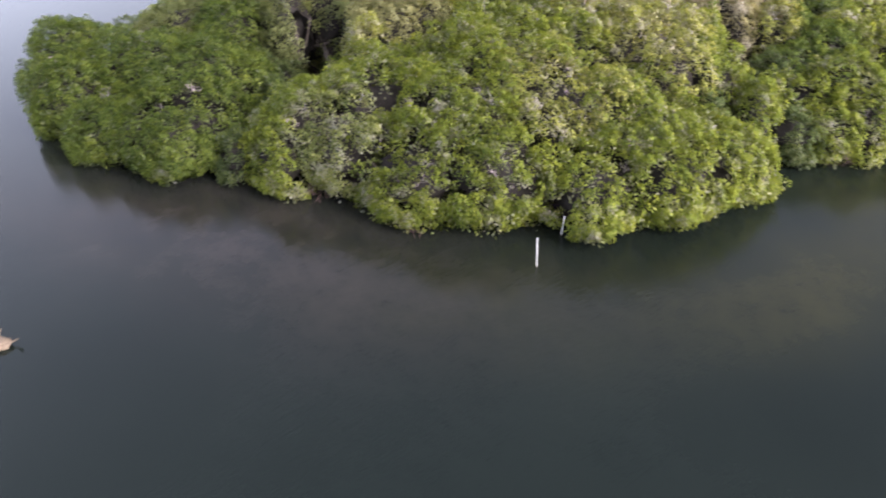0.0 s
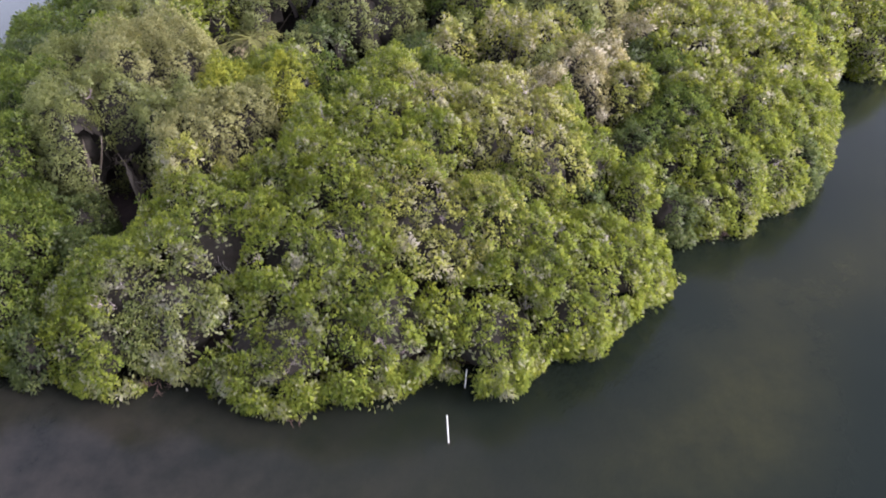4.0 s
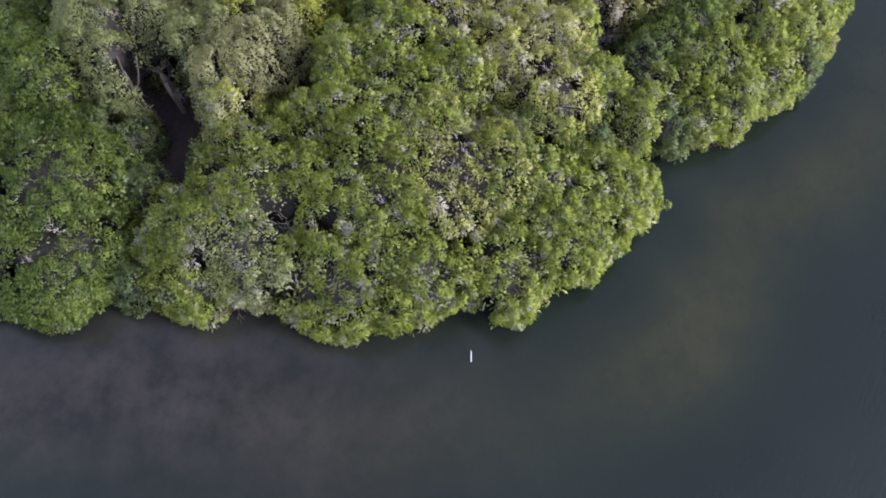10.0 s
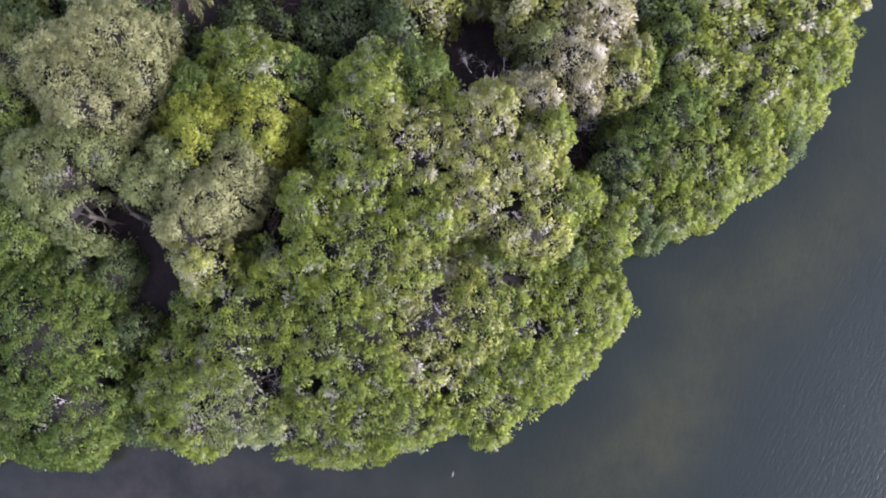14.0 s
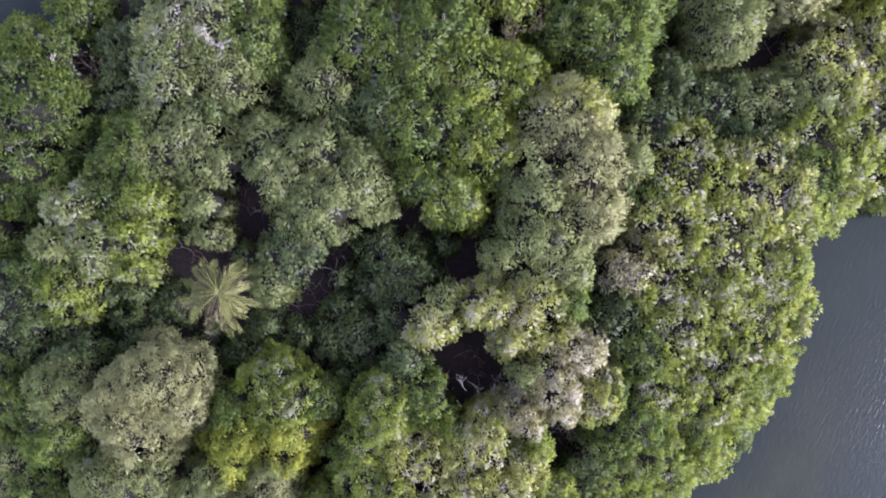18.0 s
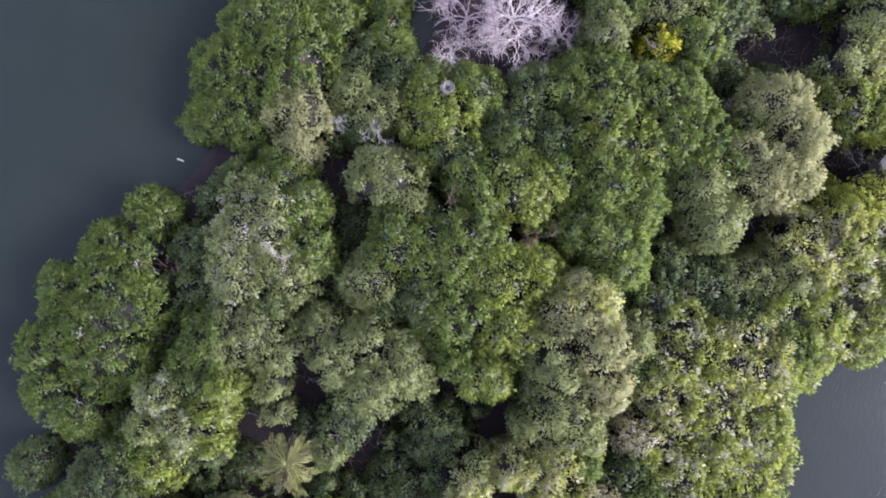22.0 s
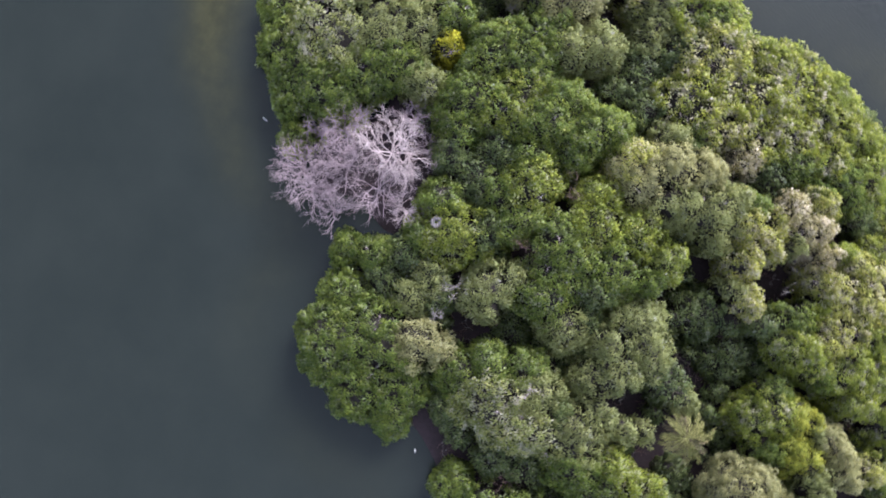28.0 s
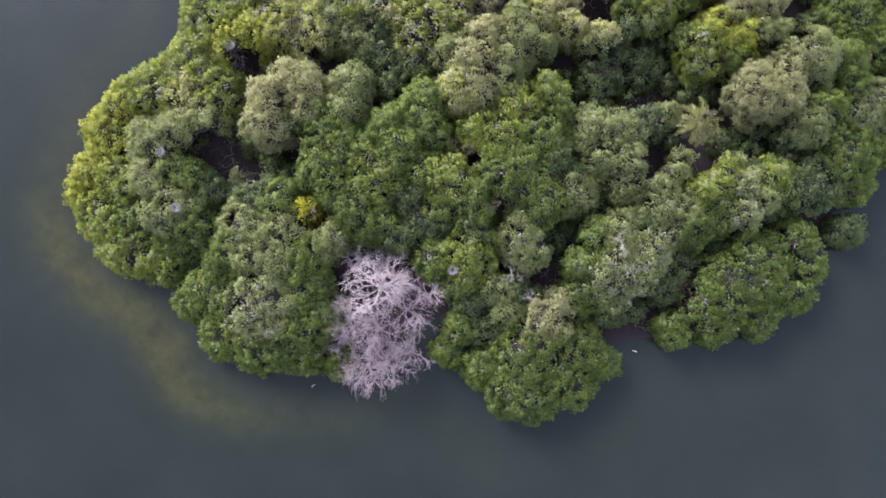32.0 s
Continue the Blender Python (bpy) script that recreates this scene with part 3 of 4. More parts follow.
tree(16.2, 33.0, 2.9, 4.2, "N")
tree(16.8, 27.7, 2.3, 5.4, "G")
tree(17.3, 29.3, 2.4, 5.2, "N")
tree(19.6, 32.4, 1.2, 2.4, "D")
tree(21.1, 28.7, 2.0, 5.4, "N")
tree(21.8, 31.0, 2.3, 3.8, "N")
tree(23.3, 28.0, 2.4, 6.0, "G")
tree(24.1, 29.8, 2.1, 5.8, "G")
tree(26.5, 27.4, 2.2, 6.2, "G")
tree(26.7, 31.8, 2.3, 4.2, "N")
tree(29.4, 29.2, 2.3, 4.4, "M")
tree(32.1, 32.5, 1.8, 3.0, "Y")
tree(32.3, 30.4, 2.5, 3.5, "Y")
tree(6.5, 33.0, 2.5, 3.2, "N")
tree(8.9, 33.0, 3.2, 4.2, "N")
tree(10.8, 35.1, 2.7, 3.2, "N")
tree(13.6, 35.7, 2.7, 3.3, "N")
tree(17.8, 34.7, 2.2, 3.2, "N")
tree(22.0, 34.0, 1.9, 2.9, "M")
tree(25.0, 34.1, 2.6, 3.2, "M")
tree(26.6, 35.2, 1.8, 2.8, "M")
tree(29.4, 33.3, 2.7, 3.5, "M")

hole(-7.3, -24.7, 0.75)
hole(-7.2, -17.7, 0.8)
hole(2.1, -9.7, 1.45)
hole(-5.8, -13.9, 0.55)
hole(7.2, -12.7, 0.75)
hole(7.8, -13.8, 0.7)
hole(15.6, -3.3, 0.4)
hole(13.8, 9.7, 0.6)
hole(3.6, 9.6, 0.8)
hole(-0.9, 11.5, 0.6)
hole(-10.4, 0.6, 1.15)
hole(-9.6, -1.0, 0.7)
hole(-6.4, -4.1, 1.0)
hole(-5.3, -2.7, 0.85)
hole(-7.3, -5.6, 0.6)
hole(-1.0, -0.3, 0.7)
hole(1.8, -3.0, 0.5)
hole(26.5, 13.9, 1.1)
hole(19.9, 9.6, 1.1)
hole(-14.4, -16.2, 0.55)
hole(-13.8, -18.0, 1.25)
hole(-14.7, -17.3, 1.1)
hole(-13.2, -19.3, 1.0)
hole(24.4, 22.4, 1.7)
hole(20.3, 21.8, 1.2)
hole(22.4, 22.0, 1.2)
hole(25.9, 13.8, 1.1)
hole(-8.1, 14.6, 0.9)
hole(19.2, 9.6, 0.9)
hole(3.8, 21.9, 1.5)
hole(23.8, 21.9, 0.9)
hole(19.8, 22.5, 0.8)
hole(-19.6, 8.2, 0.8)
hole(-19.3, 6.9, 0.5)
hole(-19.4, 5.6, 0.5)
hole(17.8, 18.0, 0.9)
hole(-13.7, -2.4, 0.7)
hole(-8.5, 14.3, 0.7)
hole(1.0, -24.6, 0.3)
hole(0.7, -25.4, 0.4)
hole(-7.7, -28.3, 0.6)
hole(1.5, -27.65, 0.5)
hole(1.5, -28.3, 0.6)
hole(-18.4, 12.9, 0.8)
hole(-12.2, -20.0, 0.8)
hole(-13.9, -20.9, 0.8)


# ---- water and the island's ground ----
PLAN = np.array([t[:4] for t in TREES])


def dome(t):
    """Height of the crown's widest ring and the rise above it."""
    low = 0.34 if t[3] < 4.3 else 0.46
    return low * t[3], (1 - low) * t[3]


def outside(x, y):
    """Metres from the canopy's edge, negative under it."""
    d = np.hypot(x[..., None] - PLAN[:, 0], y[..., None] - PLAN[:, 1]) - PLAN[:, 2]
    return d.min(-1)


def waves(x, y, step):
    return (np.sin(x / step + 1.3 * np.sin(y / step * 0.7 + 1)) + np.sin(y / step * 1.1 + 1.7 * np.sin(x / step * 0.6 + 2))) / 2


def grid(xs, ys):
    x, y = np.meshgrid(xs, ys, indexing="xy")
    w, h = len(xs), len(ys)
    i, j = np.meshgrid(np.arange(h - 1), np.arange(w - 1), indexing="ij")
    a = i * w + j
    return x, y, np.stack([a, a + 1, a + w + 1, a + w], -1).reshape(-1, 4)


near = np.arange(-70, 71, 1.0)
far = 70 * 1.35 ** np.arange(1, 13)
line = np.concatenate([-far[::-1], near, far])
gx, gy, gf = grid(line, line)
water = new("water", mesh_of("water", np.stack([gx, gy, 0 * gx], -1).reshape(-1, 3), gf, WATER))
off = outside(gx, gy)
band = np.exp(-((off - 3.6 - 1.1 * waves(gx, gy, 6.0)) / 2.3) ** 2)
turned = np.degrees(np.arctan2(gy - 2, gx + 2))                 # the sandy shelf shows off the south-east and north-east
side = 0.6 * np.exp(-((turned + 60) / 32) ** 2) + 1.5 * np.exp(-((turned - 58) / 23) ** 2) + 0.1
shelf = np.clip(band * side * (0.75 + 0.35 * waves(gx + 9, gy, 3.1)), 0, 1)
water.data.attributes.new("shoal", "FLOAT", "POINT").data.foreach_set("value", shelf.ravel().astype(np.float32))
silt = 0.65 * np.exp(-((off - 2.5 - 1.2 * waves(gx + 4, gy, 5.0)) / 4.5) ** 2) * np.exp(-((turned + 108) / 22) ** 2)      # brown silt off the south-west
water.data.attributes.new("silt", "FLOAT", "POINT").data.foreach_set("value", np.clip(silt, 0, 1).ravel().astype(np.float32))
pale_nw = 1 / (1 + np.exp(-(gy - 0.6 * gx + 10) / 12))
water.data.attributes.new("pale_nw", "FLOAT", "POINT").data.foreach_set("value", pale_nw.ravel().astype(np.float32))
lee = 0.2 + 0.8 / (1 + np.exp((0.5 * gy - gx - 6) / 7.0))
water.data.attributes.new("wind", "FLOAT", "POINT").data.foreach_set("value", lee.ravel().astype(np.float32))
tagged(water, "dark grey-green estuary water with fine wind ripples", "water", kind="structure")

gx, gy, gf = grid(np.arange(-38, 42, 0.6), np.arange(-34, 42, 0.6))
land = outside(gx, gy) < 2.0                    # close the gaps, then draw the bank in under the crowns


def shrink_once(m):
    q = np.pad(m, 1)
    return q[1:-1, 1:-1] & q[:-2, 1:-1] & q[2:, 1:-1] & q[1:-1, :-2] & q[1:-1, 2:] & q[:-2, :-2] & q[2:, 2:]


for _ in range(6):
    land = shrink_once(land)
for hx, hy, hr in HOLES:
    if hr > 0.7 and float(outside(np.array([hx]), np.array([hy]))[0]) > -hr and hy > -14 and hx > -17 and not (hx > 6 and hy < -9):
        land |= np.hypot(gx - hx, gy - hy) < hr + 2.2
for hx, hy, hr in ((-7.3, -24.7, 1.7), (-7.2, -17.7, 1.8), (-14.2, -16.2, 2.0), (-13.8, -18.2, 2.6), (-5.8, -13.9, 1.5), (6.9, -12.5, 1.5), (7.4, -13.6, 1.4), (0.9, -24.8, 1.2)):
    land |= np.hypot(gx - hx, gy - hy) < hr
for hx, hy in ((3.9, 24.0), (1.2, 24.6), (4.8, 26.4), (5.2, 21.0), (2.0, 27.2), (-0.6, 22.6), (4.6, 28.4), (0.9, 29.0), (7.0, 24.0)):
    land |= np.hypot(gx - hx, gy - hy) < 2.4
gz = land.astype(float)
for _ in range(4):
    q = np.pad(gz, 1, mode="edge")
    gz = (q[1:-1, 1:-1] + q[:-2, 1:-1] + q[2:, 1:-1] + q[1:-1, :-2] + q[1:-1, 2:]) / 5
gz = 0.9 * gz - 0.68 + 0.04 * waves(gx, gy, 0.9)
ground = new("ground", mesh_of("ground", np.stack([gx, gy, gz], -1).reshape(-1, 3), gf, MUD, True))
tagged(ground, "dark brown mud under the mangrove canopy", "ground", kind="structure")


# ---- trees ----
STYLE = {   # leaf length, leaves a tuft, tufts a square metre, tuft radius, lobe size
    "E": (0.165, 19, 10.0, 0.205, 1.0), "M": (0.165, 19, 10.0, 0.205, 1.0), "N": (0.165, 19, 10.0, 0.205, 1.0), "K": (0.165, 19, 10.0, 0.205, 1.0),
    "D": (0.165, 17, 9.0, 0.21, 1.0), "O": (0.155, 18, 10.0, 0.20, 1.0), "Y": (0.165, 19, 10.0, 0.205, 1.0),
    "G": (0.15, 22, 9.0, 0.25, 1.15), "T": (0.15, 22, 9.5, 0.25, 1.15), "W": (0.155, 18, 10.0, 0.20, 1.0),
    "P": (0.14, 20, 10.0, 0.20, 1.0), "L": (0.16, 18, 6.5, 0.20, 0.6)}
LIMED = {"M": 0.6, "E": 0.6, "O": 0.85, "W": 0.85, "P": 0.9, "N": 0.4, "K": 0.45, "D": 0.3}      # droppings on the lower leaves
BARE = {"M": 0.28, "E": 0.4, "O": 0.75, "W": 0.7, "P": 0.6, "N": 0.16, "K": 0.2, "G": 0.14, "D": 0.08}      # bare patches a square metre of crown
LABEL = {
    "E": "yellow-green mangrove patched with pale bird droppings",
    "M": "broad red mangrove with glossy green leaf rosettes", "N": "broad mangrove with dense deep green foliage", "P": "mangrove crown turned pale by thick bird droppings",
    "K": "broad green mangrove with leaves turning yellow on top",
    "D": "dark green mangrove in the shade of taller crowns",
    "O": "olive mangrove with thinning sun-bleached leaves", "Y": "yellow-green mangrove with fresh bright foliage",
    "G": "grey-green fine-leaved tree with a billowing crown", "T": "tan-olive fine-leaved tree with a dense rounded crown",
    "W": "mangrove whitened by bird droppings on its leaves", "L": "small tree with bright yellow leaves"}


def spheres(rng, n, lowest):
    z = rng.uniform(lowest, 1, n)
    a = rng.uniform(0, 2 * np.pi, n)
    s = np.sqrt(1 - z * z)
    return np.stack([s * np.cos(a), s * np.sin(a), z], 1)


def buried(p, own, shrink):
    """Which points lie inside another crown."""
    hit_any = np.zeros(len(p), bool)
    for k, t in enumerate(TREES):
        if k == own:
            continue
        zc, rise = dome(t)
        q = ((p[:, 0] - t[0]) ** 2 + (p[:, 1] - t[1]) ** 2) / t[2] ** 2 + ((p[:, 2] - zc) / np.where(p[:, 2] > zc, rise, zc * 0.9)) ** 2
        hit_any |= q < shrink ** 2
    return hit_any


def nearest(p, own):
    """How near the points come to the next mangrove, in units of its size."""
    best = np.full(len(p), 9.0)
    for k, t in enumerate(TREES):
        if k == own or t[4] == "L":
            continue
        zc, rise = dome(t)
        q = ((p[:, 0] - t[0]) ** 2 + (p[:, 1] - t[1]) ** 2) / t[2] ** 2 + ((p[:, 2] - zc) / np.where(p[:, 2] > zc, rise, zc * 0.9)) ** 2
        best = np.minimum(best, np.sqrt(q))
    return best


def leaves(rng, centre, axis, length, count, reach):
    """Upright tufts of folded leaves, each round its own axis."""
    n = len(centre)
    u = np.cross(axis, rng.normal(0, 1, (n, 3)))
    u /= np.linalg.norm(u, axis=1, keepdims=True)
    v = np.cross(axis, u)
    k = np.arange(count)
    s = np.sqrt((k[None] + 0.5) / count) * rng.uniform(0.85, 1.1, (n, count))
    turn = k[None] * 2.4 + rng.uniform(0, 6.28, (n, 1)) + rng.normal(0, 0.2, (n, count))
    open_ = np.radians(22 + 68 * s ** 1.2) + rng.normal(0, 0.16, (n, count))
    big = rng.uniform(0.72, 1.3, (n, 1))
    size = big * rng.uniform(0.8, 1.2, (n, count))
    ring = np.cos(turn)[..., None] * u[:, None] + np.sin(turn)[..., None] * v[:, None]
    way = np.sin(open_)[..., None] * ring + np.cos(open_)[..., None] * axis[:, None]
    across = np.cross(way, ring + rng.normal(0, 0.45, (n, count, 3)))
    across /= np.linalg.norm(across, axis=-1, keepdims=True) + 1e-9
    over = np.cross(across, way)
    ln = (length * size)[..., None]
    base = centre[:, None] + ring * (reach * 0.75 * big * s)[..., None] + axis[:, None] * (reach * big * (0.55 - 0.95 * s ** 2))[..., None]
    tip = base + way * ln + over * ln * 0.05
    mid = base + way * ln * 0.55
    one = mid + across * ln * 0.265 + over * ln * 0.10
    two = mid - across * ln * 0.265 + over * ln * 0.10
    # each rosette catches the light as one small dome
    heart = (centre - axis * reach * 0.75)[:, None]
    dome_way = base + way * ln * 0.5 - heart
    dome_way = dome_way / np.linalg.norm(dome_way, axis=-1, keepdims=True) + over * 0.22
    dome_way /= np.linalg.norm(dome_way, axis=-1, keepdims=True)
    flip = (np.cross(one - base, tip - base) * dome_way).sum(-1, keepdims=True) < 0
    one, two = np.where(flip, two, one), np.where(flip, one, two)
    verts = np.stack([base, one, tip, two], 2).reshape(-1, 3)
    tint = np.repeat((0.48 * rng.uniform(0, 1, (n, 1)) + 0.5 * (1 - s)).ravel(), 4)      # young leaves in the middle are paler
    return verts, np.arange(len(verts)).reshape(-1, 4), tint, np.repeat(dome_way.reshape(-1, 3), 4, axis=0)


def in_hole(p, grow=0.0):
    got = np.zeros(len(p), bool)
    for hx, hy, hr in HOLES:
        a = np.arctan2(p[:, 1] - hy, p[:, 0] - hx)
        got |= np.hypot(p[:, 0] - hx, p[:, 1] - hy) < hr * (1 + 0.18 * np.sin(3 * a + hx) + 0.1 * np.sin(5 * a + hy)) + grow
    return got


def build_tree(k):
    x, y, r, h, kind = TREES[k]
    rng = np.random.default_rng(1000 + k)
    zc, rise = dome(TREES[k])
    size, count, dense, reach, lobe = STYLE[kind]
    dense *= 1.1
    if y > -9:                 # never seen from near: fewer and larger leaves
        size, count, dense, reach = size * 1.25, int(count * 0.7), dense * 0.645, reach * 1.1
    else:
        size, count = size * 0.84, int(count * 1.2)
    shore = bool(outside(np.array([x + r * 1.15 * math.cos(a) for a in np.arange(0, 6.28, 0.5)]), np.array([y + r * 1.15 * math.sin(a) for a in np.arange(0, 6.28, 0.5)])).max() > 0)
    lowest = -0.92 if shore else -0.35
    r = r - (-0.18 if x > 9 and y < -8 else 0.5 if x > 19 and y < 4 else 0.12 if x > 9 else 0.28 if y < -9 else 0.95 if x < -20 and y < 13 else 0.5 if x < -9 else 0.4) if shore else r
    area = 2 * math.pi * r * (r + rise) / 2 * (1 - lowest)
    p = spheres(rng, int(area * dense), lowest)
    drop = np.clip(-p[:, 2], 0, 0.97)          # the skirt of a shore tree hangs steeply
    skirt = (1 - drop ** 4) ** 0.25 / np.sqrt(1 - drop ** 2)
    scale = np.where(p[:, 2:3] > 0, np.array([[r, r, rise]]), np.array([[r, r, zc * 0.96]]))
    # boughs swell the crown into lobes
    boughs = spheres(rng, max(7, int(r * r * 2.4)), lowest)
    bs = np.where(boughs[:, 2:3] > 0, np.array([[r, r, rise]]), np.array([[r, r, zc * 0.85]])) * boughs
    ps = p * scale
    if shore:
        ps[:, :2] *= skirt[:, None]
    d2 = ((ps[:, None] - bs[None]) ** 2).sum(-1)
    swell = np.clip(1 - d2 / (lobe * rng.uniform(0.7, 1.25, len(bs))) ** 2, 0, 1).max(1)
    normal = p / scale
    normal /= np.linalg.norm(normal, axis=1, keepdims=True)
    bend = 2 * np.pi * rng.random(4)
    a = np.arctan2(p[:, 1], p[:, 0])
    ps *= (1 + 0.07 * np.sin(2 * a + bend[0]) + 0.06 * np.sin(3 * a + bend[1]) + 0.05 * np.sin(5 * a + 4 * p[:, 2] + bend[2]))[:, None]
    put = ps * 0.95 + normal * (0.42 * swell - 0.22 + rng.normal(0, 0.12, len(p)))[:, None]
    if kind != "L":            # neighbouring mangroves grow into one mass
        fill = np.clip((1.45 - nearest(put + (x, y, zc), k)) / 0.55, 0, 1)
        fill = fill * fill * (3 - 2 * fill)
        put += (normal * 0.55 + (0, 0, 0.65)) * (fill * {"G": 0.1, "T": 0.1, "D": 0.1, "N": 0.17, "K": 0.18, "Y": 0.15}.get(kind, 0.28) * min(r, 3.0) * np.clip(1 + 1.6 * p[:, 2], 0, 1))[:, None]
    place = put + (x, y, zc)
    keep = ~buried(place, k, 0.96) & (place[:, 2] > 0.16) & ~in_hole(place)
    keep &= swell > rng.uniform(-1.2, 0.08, len(p))
    put, normal, place = put[keep], normal[keep], place[keep]
    # small bare patches in the foliage, filled with grey twigs
    tops = np.flatnonzero(normal[:, 2] > 0.35)
    bare = rng.choice(tops, min(len(tops) // 40, rng.poisson(BARE.get(kind, 0.1) * r * r)), replace=False) if len(tops) > 80 else []
    spots = [(put[q].copy(), normal[q].copy()) for q in bare]
    for spot, _ in spots:
        stay = ((put - spot) ** 2).sum(1) > rng.uniform(0.24, 0.46) ** 2
        put, normal, place = put[stay], normal[stay], place[stay]
    base = thing("tree", x, y, 0.0, LABEL[kind] + (" overhanging the water" if shore else " inside the island"), "tree", "island trees")
    axis = normal * 0.68 + (0, 0, 0.7) + rng.normal(0, 0.16, normal.shape)
    axis /= np.linalg.norm(axis, axis=1, keepdims=True)
    if len(put):
        v, f, tint, way = leaves(rng, put + (0, 0, zc), axis, size, count, reach)
        deep = rng.random(len(put)) < 0.65        # a second, deeper storey of leaves
        v2, f2, tint2, way2 = leaves(rng, put[deep] + (0, 0, zc) - axis[deep] * 0.28 + rng.normal(0, 0.1, (int(deep.sum()), 3)), axis[deep], size * 1.35, 8, reach * 1.35)
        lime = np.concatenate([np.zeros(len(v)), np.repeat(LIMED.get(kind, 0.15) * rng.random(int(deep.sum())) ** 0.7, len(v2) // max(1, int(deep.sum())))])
        v, f, tint, way = np.vstack([v, v2]), np.vstack([f, f2 + len(v)]), np.concatenate([tint, tint2]), np.vstack([way, way2])
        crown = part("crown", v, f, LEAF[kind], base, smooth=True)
        crown.data.normals_split_custom_set_from_vertices(way.astype(np.float32))
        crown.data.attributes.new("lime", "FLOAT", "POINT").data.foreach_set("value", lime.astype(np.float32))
        crown.data.attributes.new("tuft", "FLOAT", "POINT").data.foreach_set("value", (tint if y < -9 else 0.06 + 0.88 * tint).astype(np.float32))
    for q, (spot, out_way) in enumerate(spots):
        pieces = []
        for _ in range(5):
            twig_set(rng, spot + (0, 0, zc) - out_way * 0.22 + rng.normal(0, 0.06, 3), out_way + rng.normal(0, 0.75, 3), rng.uniform(0.2, 0.34), 0.014, 1, pieces, 3, 3, 0.9)
        part("bare_branch", *joined(pieces), (GREY_TWIG, BLEACHED, PINK_TWIG)[q % 3], base, "grey leafless branch")
    # a dark hull added behind the leaves, with the gaps' shade in its colour
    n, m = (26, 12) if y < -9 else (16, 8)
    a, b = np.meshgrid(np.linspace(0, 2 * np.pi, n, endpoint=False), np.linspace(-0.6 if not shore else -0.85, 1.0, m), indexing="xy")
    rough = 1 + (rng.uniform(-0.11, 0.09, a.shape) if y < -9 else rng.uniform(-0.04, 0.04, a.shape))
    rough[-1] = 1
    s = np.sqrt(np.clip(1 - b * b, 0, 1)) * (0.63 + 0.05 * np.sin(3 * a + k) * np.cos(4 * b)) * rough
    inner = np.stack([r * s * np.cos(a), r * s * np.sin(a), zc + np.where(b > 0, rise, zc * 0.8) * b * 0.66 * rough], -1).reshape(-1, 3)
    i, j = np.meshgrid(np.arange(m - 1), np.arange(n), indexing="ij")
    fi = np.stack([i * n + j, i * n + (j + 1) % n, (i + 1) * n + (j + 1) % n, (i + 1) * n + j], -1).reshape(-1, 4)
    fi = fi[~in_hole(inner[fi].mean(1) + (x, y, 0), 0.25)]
    part("shade_shell", inner, fi, INNER, base, "dark shell filling the crown with shade between the leaves")
    # trunk and limbs
    lean = rng.normal(0, 0.12, 2)
    top = np.array([lean[0] * h, lean[1] * h, zc + 0.2 * rise])
    trunk = [np.array([0, 0, -0.3]) * (1 - s) + top * s + np.array([rng.normal(0, 0.05), rng.normal(0, 0.05), 0]) * (0 < s < 1) for s in np.linspace(0, 1, 5)]
    stem = part("trunk", *tube(trunk, np.linspace(0.05 + 0.022 * h, 0.03 + 0.01 * h, 5), 8), BARK, base, smooth=True)
    for q in range(4):
        w = 2 * math.pi * q / 4 + rng.uniform(-0.4, 0.4)
        end = np.array([r * 0.7 * math.cos(w), r * 0.7 * math.sin(w), zc + rise * 0.45])
        start = trunk[2 + q % 2]
        bend = (start + end) / 2 + (0, 0, -0.2) + rng.normal(0, 0.12, 3)
        pts = [start * (1 - s) ** 2 + 2 * bend * s * (1 - s) + end * s * s for s in np.linspace(0, 1, 6)]
        part("limb", *tube(pts, np.linspace(0.03 + 0.008 * h, 0.025, 6), 6), BARK, stem, smooth=True)
    if shore:
        for q in range(5):
            w = 2 * math.pi * q / 5 + rng.uniform(-0.4, 0.4)
            out = r * rng.uniform(0.35, 0.75)
            pts = [np.array([out * s * math.cos(w), out * s * math.sin(w), 1.1 + 0.5 * s - 2.2 * s * s]) for s in np.linspace(0, 1, 7)]
            part("prop_root", *tube(pts, np.linspace(0.045, 0.028, 7), 5), BARK, base, smooth=True)
    return base


for k in range(len(TREES)):
    build_tree(k)

# ---- posts in the water ----
def post(x, y, top, dx, dy, radius, label):
    base = thing("post", x, y, 0.0, label, "post", "posts")
    n = 10
    a = np.linspace(0, 2 * np.pi, n, endpoint=False)
    ring = lambda c, q, z: [(c[0] + q * math.cos(w), c[1] + q * math.sin(w), z) for w in a]
    levels = ((-0.8, radius), (0.05, radius), (top - 0.02, radius), (top, radius * 0.85))
    verts = [v for z, q in levels for v in ring((dx * z / top, dy * z / top), q, z)] + [(dx, dy, top)]
    faces = [(i * n + j, i * n + (j + 1) % n, (i + 1) * n + (j + 1) % n, (i + 1) * n + j) for i in range(3) for j in range(n)]
    faces += [(3 * n + j, 3 * n + (j + 1) % n, 4 * n, 4 * n) for j in range(n)]
    part("shaft", verts, faces, POST, base, smooth=False)
    grow = [(dx * z / top + (radius + 0.006) * math.cos(w), dy * z / top + (radius + 0.006) * math.sin(w), z) for z in (-0.1, 0.0, 0.07) for w in a]
    part("algae_band", grow, [(i * n + j, i * n + (j + 1) % n, (i + 1) * n + (j + 1) % n, (i + 1) * n + j) for i in range(2) for j in range(n)], BARK, base, "dark algae at the waterline")


